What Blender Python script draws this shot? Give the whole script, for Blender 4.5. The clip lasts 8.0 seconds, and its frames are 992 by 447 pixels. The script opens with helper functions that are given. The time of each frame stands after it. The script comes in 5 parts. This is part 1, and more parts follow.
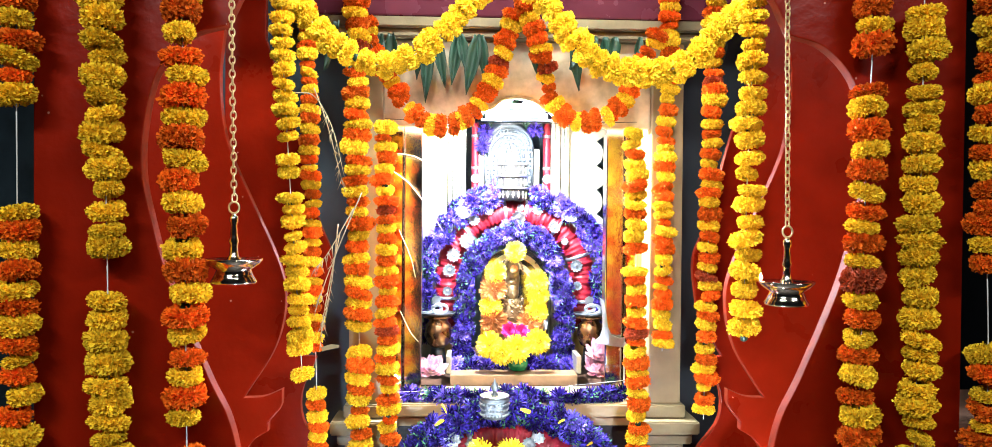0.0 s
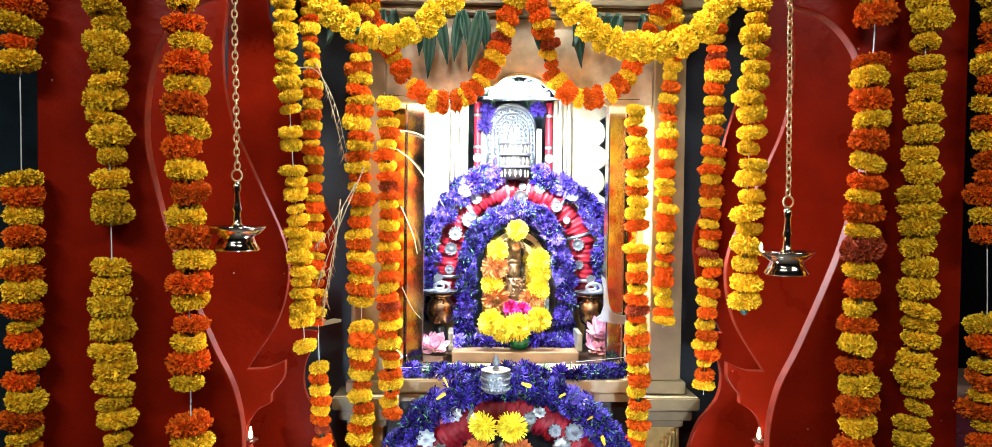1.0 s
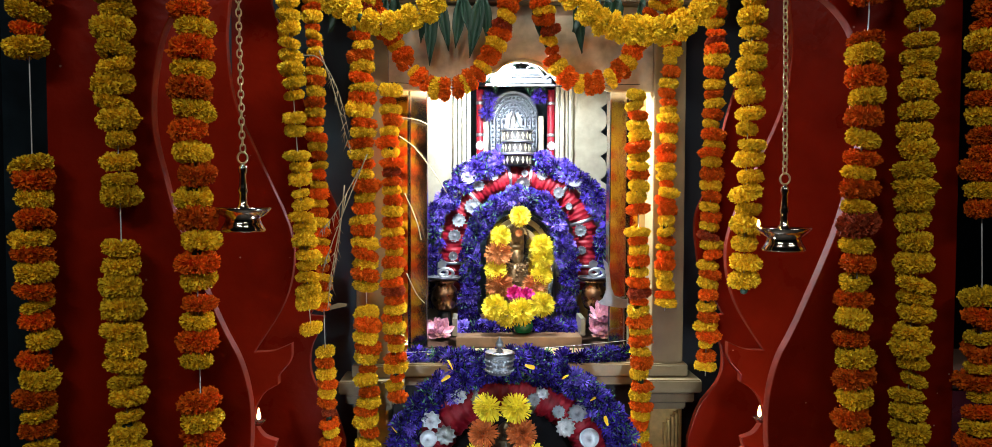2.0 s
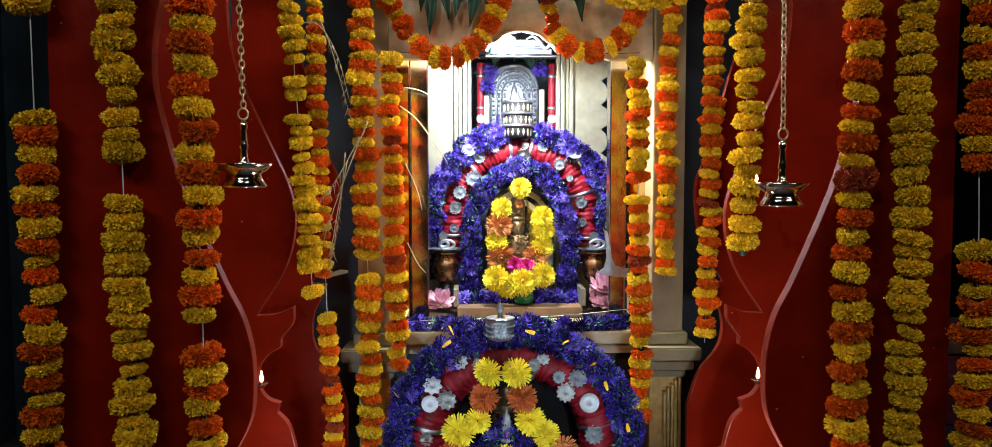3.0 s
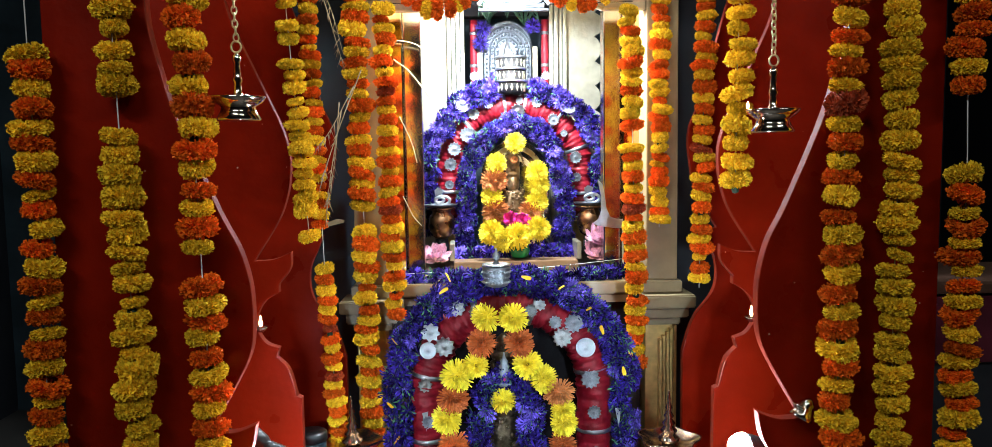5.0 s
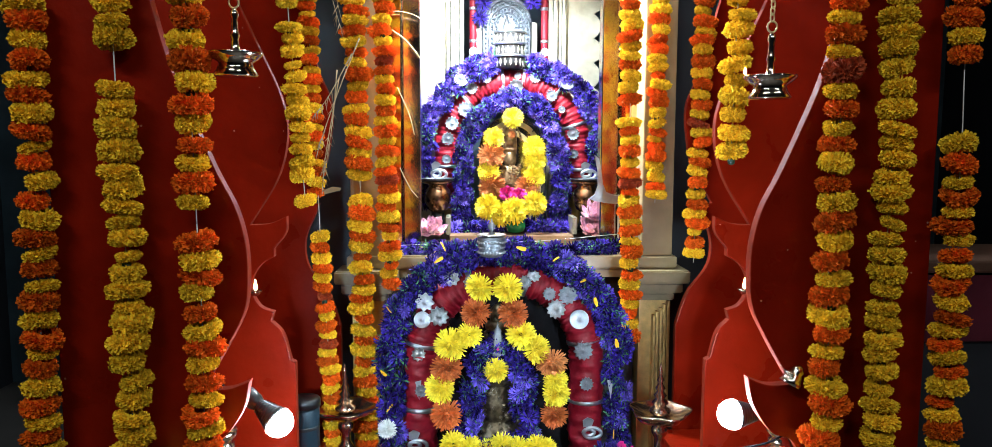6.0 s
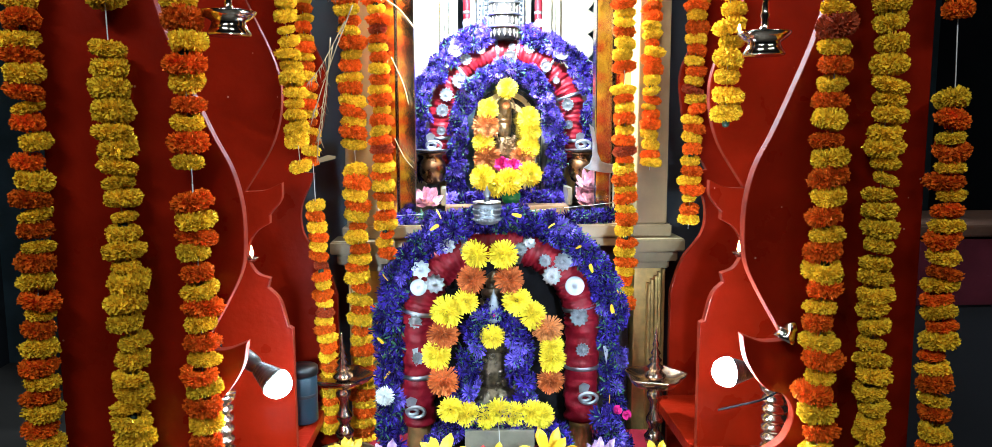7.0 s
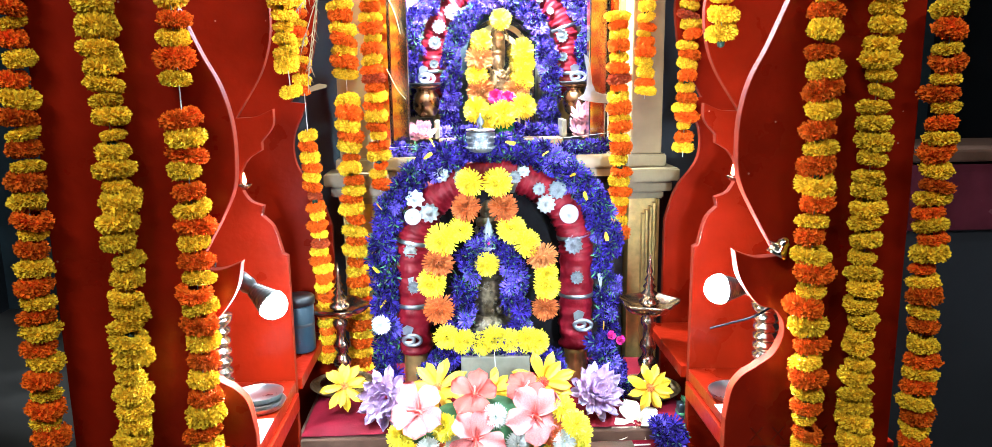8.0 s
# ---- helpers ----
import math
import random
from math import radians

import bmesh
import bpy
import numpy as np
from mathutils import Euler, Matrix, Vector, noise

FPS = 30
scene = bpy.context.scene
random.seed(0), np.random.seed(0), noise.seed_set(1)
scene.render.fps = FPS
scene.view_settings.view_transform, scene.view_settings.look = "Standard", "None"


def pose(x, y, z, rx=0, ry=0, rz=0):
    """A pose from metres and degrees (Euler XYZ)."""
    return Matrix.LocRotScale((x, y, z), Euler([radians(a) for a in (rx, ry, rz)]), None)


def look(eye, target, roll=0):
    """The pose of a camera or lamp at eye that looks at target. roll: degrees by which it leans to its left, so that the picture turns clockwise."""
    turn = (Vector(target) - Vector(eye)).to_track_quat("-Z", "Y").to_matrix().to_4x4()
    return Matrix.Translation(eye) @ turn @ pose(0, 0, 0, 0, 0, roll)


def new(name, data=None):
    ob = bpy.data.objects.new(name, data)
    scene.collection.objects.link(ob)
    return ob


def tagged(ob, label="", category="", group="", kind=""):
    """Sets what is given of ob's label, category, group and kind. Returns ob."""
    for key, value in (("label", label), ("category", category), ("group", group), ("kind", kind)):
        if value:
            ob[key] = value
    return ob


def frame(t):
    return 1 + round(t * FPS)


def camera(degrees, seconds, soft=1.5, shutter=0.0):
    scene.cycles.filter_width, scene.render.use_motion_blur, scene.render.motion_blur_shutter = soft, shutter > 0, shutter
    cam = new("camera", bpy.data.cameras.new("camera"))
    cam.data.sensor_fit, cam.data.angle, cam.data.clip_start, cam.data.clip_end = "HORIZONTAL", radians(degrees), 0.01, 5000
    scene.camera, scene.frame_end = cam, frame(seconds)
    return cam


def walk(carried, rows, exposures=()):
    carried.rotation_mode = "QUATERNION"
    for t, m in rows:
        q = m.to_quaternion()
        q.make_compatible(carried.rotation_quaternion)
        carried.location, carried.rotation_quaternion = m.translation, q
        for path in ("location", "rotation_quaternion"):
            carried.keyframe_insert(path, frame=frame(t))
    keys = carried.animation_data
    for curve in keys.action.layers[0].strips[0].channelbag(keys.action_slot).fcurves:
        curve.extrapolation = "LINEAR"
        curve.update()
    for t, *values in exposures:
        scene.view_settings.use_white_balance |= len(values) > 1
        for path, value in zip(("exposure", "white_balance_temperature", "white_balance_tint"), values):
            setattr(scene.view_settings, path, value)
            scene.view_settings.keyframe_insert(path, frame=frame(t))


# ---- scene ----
cam = camera(66.2, 8.0, soft=0.55)
PATH = [
    (0.0, (-0.0855, 0.0653, 1.8529), (0.0261, 2.9624, 1.8109), 0.5),
    (0.5, (-0.0754, 0.0653, 1.8312), (0.0319, 2.9624, 1.7543), 0.4),
    (1.0, (-0.0841, 0.0595, 1.8239), (0.0189, 2.9551, 1.7326), 0.7),
    (1.5, (-0.0826, 0.0479, 1.8196), (0.0145, 2.9449, 1.7181), 0.4),
    (3.0, (-0.0754, 0.0261, 1.7514), (0.0029, 2.9203, 1.5832), 0.0),
    (3.5, (-0.0768, 0.0261, 1.7311), (0.0029, 2.9174, 1.5353), -0.0),
    (4.0, (-0.0725, 0.0218, 1.7036), (0.0102, 2.913, 1.4904), -0.4),
    (4.5, (-0.074, 0.0145, 1.6876), (0.0145, 2.9043, 1.4585), -1.2),
    (6.0, (-0.0711, 0.0015, 1.6281), (0.0319, 2.884, 1.3324), 0.2),
    (6.5, (-0.0696, -0.0015, 1.6064), (0.0363, 2.8797, 1.2845), -0.0),
    (7.0, (-0.0725, -0.0073, 1.5876), (0.0493, 2.8681, 1.2279), -0.2),
    (7.5, (-0.0711, -0.0116, 1.5615), (0.0522, 2.8507, 1.1047), -0.1),
    (8.0, (-0.0667, -0.0131, 1.531), (0.0652, 2.8319, 0.9844), -0.7),
]
EXPOSURES = [(0.0, 0.55, 5750, 4), (0.5, 0.55, 5750, 4), (1.0, 0.10, 5800, 5), (1.5, -0.95, 5900, 6), (3.0, -1.22, 5900, 6), (3.5, -0.97, 5850, 5), (4.0, -0.9, 5800, 5),
             (4.5, -0.78, 5750, 4), (6.0, -0.5, 5600, 3), (6.5, -0.27, 5500, 2), (7.0, -0.02, 5450, 2), (7.5, 0.38, 5450, 2), (8.0, 0.74, 5450, 2)]
walk(cam, [(t, look(e, g, r)) for t, e, g, r in PATH], EXPOSURES)

# ---- light ----
world = bpy.data.worlds.new("World")
world.use_nodes = True
scene.world = world
world.node_tree.nodes["Background"].inputs[0].default_value = (0.55, 0.65, 0.8, 1)
world.node_tree.nodes["Background"].inputs[1].default_value = 0.008


def area(name, eye, target, sx, sy, watts, colour):
    d = bpy.data.lights.new(name, "AREA")
    d.shape, d.size, d.size_y, d.energy, d.color = "RECTANGLE", sx, sy, watts, colour
    ob = new(name, d)
    ob.matrix_world = look(eye, target)
    return ob


area("hall_tube_lamp", (-1.0, -0.7, 3.12), (-0.1, 1.4, 1.4), 1.2, 0.12, 30, (1.0, 0.93, 0.82))
area("hall_tube_lamp", (1.1, -0.7, 3.12), (0.1, 1.4, 1.4), 1.2, 0.12, 20, (1.0, 0.93, 0.82))

area("canopy_tube_lamp", (0.0, 1.35, 2.74), (0.05, 2.0, 1.6), 0.9, 0.05, 22, (0.95, 1.0, 0.95))
# unseen fill added above the shrine to brighten its front and the deities
area("shrine_tube_lamp", (0.05, 1.84, 2.78), (0.05, 2.2, 1.4), 0.9, 0.06, 9, (0.97, 1.0, 0.95))


# ---- materials ----
def mat(name, base, rough=0.5, metal=0.0, var=0.25, scale=30.0, bump=0.15, fine=250.0, dark=None, spots=0.0, obj=0.0,
        island=0.0, coat=0.0, sheen=0.0, emit=0.0, trans=0.0, rvar=0.12, sss=0.0, spec=0.5):
    m = bpy.data.materials.new(name)
    m.use_nodes = True
    nt = m.node_tree
    n, ln = nt.nodes, nt.links.new
    b = n["Principled BSDF"]
    b.inputs["Metallic"].default_value = metal
    b.inputs["Specular IOR Level"].default_value = spec
    b.inputs["Coat Weight"].default_value = coat
    b.inputs["Coat Roughness"].default_value = 0.15
    b.inputs["Sheen Weight"].default_value = sheen
    b.inputs["Transmission Weight"].default_value = trans
    if sss:
        b.inputs["Subsurface Weight"].default_value = sss
        b.inputs["Subsurface Radius"].default_value = (0.006, 0.004, 0.002)
        b.inputs["Subsurface Scale"].default_value = 1.0
    tc = n.new("ShaderNodeTexCoord")
    big = n.new("ShaderNodeTexNoise")
    big.inputs["Scale"].default_value, big.inputs["Detail"].default_value = scale, 5
    ln(tc.outputs["Object"], big.inputs["Vector"])
    small = n.new("ShaderNodeTexNoise")
    small.inputs["Scale"].default_value, small.inputs["Detail"].default_value = fine, 3
    ln(tc.outputs["Object"], small.inputs["Vector"])
    lo = dark or [c * (1 - var) for c in base]
    hi = [min(1, c * (1 + var * 0.6)) for c in base]
    ramp = n.new("ShaderNodeValToRGB")
    ramp.color_ramp.elements[0].position, ramp.color_ramp.elements[1].position = 0.32, 0.68
    ramp.color_ramp.elements[0].color, ramp.color_ramp.elements[1].color = (*lo, 1), (*hi, 1)
    ln(big.outputs["Fac"], ramp.inputs["Fac"])
    col = ramp.outputs["Color"]
    if obj or island:
        hsv = n.new("ShaderNodeHueSaturation")
        add = None
        for amount, source in ((obj, ("ShaderNodeObjectInfo", "Random")), (island, ("ShaderNodeNewGeometry", "Random Per Island"))):
            if not amount:
                continue
            s = n.new(source[0])
            r = n.new("ShaderNodeMapRange")
            r.inputs["To Min"].default_value, r.inputs["To Max"].default_value = 1 - amount, 1 + amount
            ln(s.outputs[source[1]], r.inputs["Value"])
            if add is None:
                add = r.outputs["Result"]
            else:
                mu = n.new("ShaderNodeMath")
                mu.operation = "MULTIPLY"
                ln(add, mu.inputs[0])
                ln(r.outputs["Result"], mu.inputs[1])
                add = mu.outputs[0]
        ln(add, hsv.inputs["Value"])
        ln(col, hsv.inputs["Color"])
        col = hsv.outputs["Color"]
    if spots:
        vo = n.new("ShaderNodeTexVoronoi")
        vo.inputs["Scale"].default_value = 34
        ln(tc.outputs["Object"], vo.inputs["Vector"])
        lt = n.new("ShaderNodeMath")
        lt.operation, lt.inputs[1].default_value = "LESS_THAN", 0.07
        ln(vo.outputs["Distance"], lt.inputs[0])
        gate = n.new("ShaderNodeMath")
        gate.operation = "MULTIPLY"
        big2 = n.new("ShaderNodeTexNoise")
        big2.inputs["Scale"].default_value = 5
        ln(tc.outputs["Object"], big2.inputs["Vector"])
        g2 = n.new("ShaderNodeMath")
        g2.operation, g2.inputs[1].default_value = "GREATER_THAN", 0.58
        ln(big2.outputs["Fac"], g2.inputs[0])
        ln(lt.outputs[0], gate.inputs[0])
        ln(g2.outputs[0], gate.inputs[1])
        mx = n.new("ShaderNodeMix")
        mx.data_type = "RGBA"
        sc = n.new("ShaderNodeMath")
        sc.operation, sc.inputs[1].default_value = "MULTIPLY", spots
        ln(gate.outputs[0], sc.inputs[0])
        ln(sc.outputs[0], mx.inputs["Factor"])
        ln(col, mx.inputs["A"])
        mx.inputs["B"].default_value = (0.75, 0.45, 0.35, 1)
        col = mx.outputs["Result"]
    ln(col, b.inputs["Base Color"])
    rr = n.new("ShaderNodeMapRange")
    rr.inputs["To Min"].default_value, rr.inputs["To Max"].default_value = max(0.03, rough - rvar), min(1, rough + rvar)
    ln(big.outputs["Fac"], rr.inputs["Value"])
    ln(rr.outputs["Result"], b.inputs["Roughness"])
    if bump:
        bp = n.new("ShaderNodeBump")
        bp.inputs["Strength"].default_value, bp.inputs["Distance"].default_value = bump, 0.002
        ln(small.outputs["Fac"], bp.inputs["Height"])
        ln(bp.outputs["Normal"], b.inputs["Normal"])
    if emit:
        b.inputs["Emission Color"].default_value = (*base, 1)
        b.inputs["Emission Strength"].default_value = emit
    return m


RED = mat("red_enamel_paint", (0.205, 0.0080, 0.001), 0.30, var=0.25, scale=7, bump=0.45, fine=55, spots=0.45, spec=0.13)
YEL = mat("yellow_marigold_petal", (0.95, 0.64, 0.02), 0.7, var=0.10, scale=3, bump=0, obj=0.12, island=0.26, spec=0.15)
ORA = mat("orange_marigold_petal", (0.84, 0.155, 0.003), 0.7, var=0.15, scale=3, bump=0, obj=0.22, island=0.28, spec=0.15)
DRY = mat("rust_red_withered_petal", (0.44, 0.058, 0.006), 0.8, var=0.3, scale=3, bump=0, obj=0.2, island=0.3)
CHY = mat("yellow_chrysanthemum_petal", (0.90, 0.74, 0.03), 0.6, var=0.12, scale=3, bump=0, obj=0.08, island=0.15, sss=0.15)
RUST = mat("rust_chrysanthemum_petal", (0.60, 0.15, 0.028), 0.65, var=0.25, scale=3, bump=0, obj=0.15, island=0.25)
PEACH = mat("peach_chrysanthemum_petal", (0.62, 0.24, 0.07), 0.65, var=0.25, scale=3, bump=0, obj=0.15, island=0.25)
VIO = mat("violet_aster_petal", (0.036, 0.018, 0.215), 0.6, var=0.4, scale=3, bump=0, obj=0.5, island=0.92, spec=0.12)
VIO_L = mat("pale_violet_aster_petal", (0.15, 0.10, 0.54), 0.6, var=0.3, scale=3, bump=0, obj=0.3, island=0.5, spec=0.15)
WHT = mat("white_petal", (0.8, 0.82, 0.78), 0.6, var=0.08, scale=3, bump=0, island=0.1)
PINK = mat("pink_lotus_petal", (0.88, 0.54, 0.66), 0.55, var=0.2, scale=10, bump=0, island=0.18, sss=0.15)
LILAC = mat("lilac_petal", (0.62, 0.43, 0.64), 0.55, var=0.15, scale=10, bump=0, island=0.15, sss=0.15)
HIBP = mat("pale_pink_hibiscus_petal", (0.62, 0.17, 0.155), 0.55, var=0.3, scale=25, bump=0.2, fine=90, island=0.08, sss=0.15)
HIBR = mat("red_hibiscus_petal", (0.75, 0.06, 0.04), 0.5, var=0.2, scale=25, bump=0.2, fine=90, island=0.1)
CREAMF = mat("cream_hibiscus_petal", (0.80, 0.74, 0.55), 0.5, var=0.12, scale=25, bump=0.2, fine=90)
GOLDP = mat("golden_cosmos_petal", (0.85, 0.50, 0.01), 0.5, var=0.15, scale=15, bump=0.15, fine=80, island=0.08)
MAG = mat("magenta_petal", (0.60, 0.02, 0.22), 0.55, var=0.2, scale=10, bump=0, island=0.2)
LEAF = mat("dark_green_leaf", (0.02, 0.058, 0.03), 0.42, var=0.35, scale=14, bump=0.15, obj=0.2)
SPRIG = mat("green_sprig", (0.08, 0.22, 0.09), 0.55, var=0.35, scale=20, bump=0, island=0.35)
BRASS = mat("aged_brass", (0.66, 0.50, 0.25), 0.3, 0.75, var=0.25, scale=25, bump=0.08)
GOLD = mat("gilded_metal", (0.66, 0.46, 0.16), 0.34, 0.75, var=0.2, scale=40, bump=0.35, fine=160)
BRONZE = mat("polished_bronze", (0.58, 0.43, 0.31), 0.2, 1.0, var=0.18, scale=30, bump=0.05)
SILVER = mat("silver_metal", (0.42, 0.44, 0.47), 0.4, 0.95, var=0.2, scale=40, bump=0.25, fine=300)
SILVB = mat("grey_aged_silver", (0.22, 0.235, 0.26), 0.45, 0.8, var=0.35, scale=40, bump=0.4, fine=200)
DIYA = mat("mirror_polished_brass", (0.62, 0.52, 0.42), 0.12, 1.0, var=0.12, scale=30, bump=0.04, rvar=0.05)
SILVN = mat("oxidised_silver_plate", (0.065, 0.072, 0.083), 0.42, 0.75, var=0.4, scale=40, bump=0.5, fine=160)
COPPER = mat("dark_polished_copper", (0.27, 0.145, 0.075), 0.28, 1.0, var=0.3, scale=30, bump=0.08)
ABRONZE = mat("aged_bronze", (0.30, 0.20, 0.10), 0.38, 0.8, var=0.45, scale=60, bump=0.6, fine=170)
EDGE = mat("worn_orange_red_edge", (0.17, 0.015, 0.004), 0.6, var=0.35, scale=40, bump=0.3, fine=90, spec=0.08)
SILVD = mat("tarnished_silver", (0.28, 0.28, 0.28), 0.35, 1.0, var=0.3, scale=40, bump=0.25)
STEEL = mat("steel", (0.75, 0.75, 0.74), 0.3, 1.0, var=0.1, scale=20, bump=0.03)
POST = mat("polished_brass_sheet", (0.62, 0.56, 0.46), 0.16, 1.0, var=0.3, scale=12, bump=0.15, fine=60)
POLG = mat("mirror_gold_sheet", (0.80, 0.60, 0.30), 0.10, 1.0, var=0.15, scale=12, bump=0.12, fine=45, rvar=0.05)
DKBR = mat("dark_bronze_relief", (0.15, 0.115, 0.07), 0.36, 0.8, var=0.6, scale=60, bump=1.0, fine=140)
CREAM = mat("cream_painted_stone", (0.37, 0.26, 0.125), 0.45, var=0.25, scale=9, bump=0.3, fine=70, coat=0.1)
FOIL = mat("embossed_cream_foil", (0.64, 0.52, 0.34), 0.36, 0.35, var=0.4, scale=16, bump=1.0, fine=42)
PEARL = mat("embossed_white_metal", (0.30, 0.275, 0.205), 0.38, 0.5, var=0.15, scale=30, bump=0.8, fine=38)
GREYST = mat("grey_stone_moulding", (0.29, 0.22, 0.11), 0.5, var=0.25, scale=14, bump=0.3, fine=90)
MAROON = mat("maroon_painted_beam", (0.10, 0.018, 0.03), 0.25, var=0.3, scale=8, bump=0.05, coat=0.3)
CLOTHR = mat("crimson_wrapped_cloth", (0.20, 0.004, 0.013), 0.5, var=0.35, scale=25, bump=0.6, fine=110, spec=0.3)
CLOTHM = mat("magenta_red_table_cloth", (0.20, 0.004, 0.016), 0.7, var=0.25, scale=12, bump=0.4, fine=150, spec=0.2)
WOODD = mat("dark_brown_wood", (0.10, 0.05, 0.032), 0.4, var=0.35, scale=16, bump=0.2)
WOODP = mat("brown_wooden_plank", (0.22, 0.13, 0.07), 0.45, var=0.25, scale=18, bump=0.2)
# near-black base carries the darkness of the unlit hall in its colour
DARKW = mat("unlit_room_dark", (0.018, 0.02, 0.026), 0.7, var=0.3, scale=3, bump=0.1)
BLUEW = mat("dark_blue_wall", (0.045, 0.075, 0.095), 0.6, var=0.4, scale=4, bump=0.1)
FLOORM = mat("dark_stone_floor", (0.10, 0.09, 0.08), 0.4, var=0.3, scale=4, bump=0.1)
BLACKC = mat("black_cloth", (0.008, 0.007, 0.008), 0.9, var=0.4, scale=20, bump=0.3, spec=0.1)
# black stone; on the niche sides it stands for shade in the gap
STONEB = mat("black_stone_and_gap_shade", (0.02, 0.018, 0.018), 0.6, var=0.3, scale=30, bump=0.3)
THREAD = mat("white_thread", (0.6, 0.6, 0.58), 0.6, var=0.1, bump=0)
STRAW = mat("dry_straw", (0.38, 0.30, 0.17), 0.7, var=0.25, scale=40, bump=0)
BLACKP = mat("black_plastic", (0.008, 0.009, 0.010), 0.35, var=0.2, bump=0.05)
GREYP = mat("dark_grey_bakelite", (0.022, 0.022, 0.024), 0.35, var=0.3, bump=0.1)
BLUEP = mat("dark_teal_plastic", (0.015, 0.035, 0.05), 0.4, var=0.2, scale=15, bump=0.05)
TEAL = mat("teal_cloth", (0.02, 0.16, 0.20), 0.6, var=0.3, scale=12, bump=0.3)
PAPER = mat("white_paper", (0.72, 0.68, 0.58), 0.7, var=0.12, scale=14, bump=0.1)
GREENG = mat("green_glazed_pot", (0.012, 0.20, 0.06), 0.2, var=0.2, scale=20, bump=0.05, coat=0.4)
BULB = mat("lit_bulb_glass", (0.82, 0.93, 1.0), 0.3, var=0.0, bump=0, emit=1200)
NICHEB = mat("lit_niche_bulb_glass", (0.95, 0.98, 1.0), 0.3, var=0.0, bump=0, emit=4200)
FLAME = mat("oil_flame", (1.0, 0.62, 0.22), 0.5, var=0.0, bump=0, emit=26)


# ---- mesh helpers ----
def mesh(name, verts, faces, material, smooth=True):
    me = bpy.data.meshes.new(name)
    me.from_pydata(verts, [], faces)
    me.materials.append(material)
    if smooth:
        me.shade_smooth()
    me.update()
    return me


def from_bm(name, bm, material, smooth=False):
    me = bpy.data.meshes.new(name)
    bmesh.ops.recalc_face_normals(bm, faces=bm.faces)
    bm.to_mesh(me)
    bm.free()
    me.materials.append(material)
    if smooth:
        me.shade_smooth()
    return me


def thing(name, at, label, category, group="", kind=""):
    ob = new(name)
    ob.empty_display_size = 0.05
    ob.matrix_world = pose(*at) if not isinstance(at, Matrix) else at
    return tagged(ob, label, category, group, kind)


def part(name, me, parent, m=None, label=""):
    """One mesh under a thing or part; m is its pose in the parent's own frame."""
    ob = new(name, me)
    ob.parent = parent
    if m is not None:
        ob.matrix_basis = m
    if label:
        ob["label"] = label
    return ob


def at(x, y, z, s=1.0, rx=0, ry=0, rz=0):
    if not isinstance(s, tuple):
        s = (s, s, s)
    return Matrix.LocRotScale((x, y, z), Euler([radians(a) for a in (rx, ry, rz)]), s)


def lathe(name, profile, material, n=32, wob=0.0, lobes=0):
    verts, faces = [], []
    for r, z in profile:
        for i in range(n):
            a = 2 * math.pi * i / n
            k = r * (1 + (wob * math.cos(lobes * a) if lobes else 0))
            verts.append((k * math.cos(a), k * math.sin(a), z))
    for j in range(len(profile) - 1):
        for i in range(n):
            faces.append((j * n + i, j * n + (i + 1) % n, (j + 1) * n + (i + 1) % n, (j + 1) * n + i))
    faces.append(tuple(range(n))[::-1])
    faces.append(tuple((len(profile) - 1) * n + i for i in range(n)))
    return mesh(name, verts, faces, material)


def spline(points, n=6):
    """A smooth line through the points."""
    p = [Vector(q) for q in points]
    p = [2 * p[0] - p[1]] + p + [2 * p[-1] - p[-2]]
    out = []
    for i in range(1, len(p) - 2):
        for k in range(n):
            t = k / n
            a, b, c, d = p[i - 1:i + 3]
            out.append(0.5 * (2 * b + (c - a) * t + (2 * a - 5 * b + 4 * c - d) * t * t + (3 * b - a - 3 * c + d) * t ** 3))
    return out + [p[-2]]


def tube(name, points, r, material, n=8, taper=None, wrinkle=0.0, closed=False, folds=0.0):
    verts, faces = [], []
    up = Vector((0.13, 0.97, 0.2))
    m = len(points)
    for i, q in enumerate(points):
        q = Vector(q)
        t = Vector(points[min(i + 1, m - 1)]) - Vector(points[max(i - 1, 0)])
        if closed:
            t = Vector(points[(i + 1) % m]) - Vector(points[i - 1])
        t.normalize()
        u = t.cross(up).normalized()
        v = t.cross(u)
        k = r * (taper(i / max(1, m - 1)) if taper else 1)
        for j in range(n):
            a = 2 * math.pi * j / n
            w = k * (1 + wrinkle * (random.random() - 0.5) + folds * (math.sin(0.75 * i + 1.1 * a) * math.sin(0.19 * i + a) + 0.6 * math.sin(1.9 * i + 2 * math.sin(a))))
            verts.append(q + u * (w * math.cos(a)) + v * (w * math.sin(a)))
    for i in range(m if closed else m - 1):
        for j in range(n):
            faces.append((i * n + j, i * n + (j + 1) % n, ((i + 1) % m) * n + (j + 1) % n, ((i + 1) % m) * n + j))
    if not closed:
        faces += [tuple(range(n))[::-1], tuple((m - 1) * n + j for j in range(n))]
    return mesh(name, verts, faces, material)


def box(name, x0, x1, y0, y1, z0, z1, material, bevel=0.004, seg=2):
    bm = bmesh.new()
    bmesh.ops.create_cube(bm, size=1)
    for v in bm.verts:
        v.co = ((x0 + x1) / 2 + v.co.x * (x1 - x0), (y0 + y1) / 2 + v.co.y * (y1 - y0), (z0 + z1) / 2 + v.co.z * (z1 - z0))
    if bevel:
        bmesh.ops.bevel(bm, geom=bm.edges[:], offset=bevel, segments=seg, affect="EDGES", profile=0.6)
    return from_bm(name, bm, material)


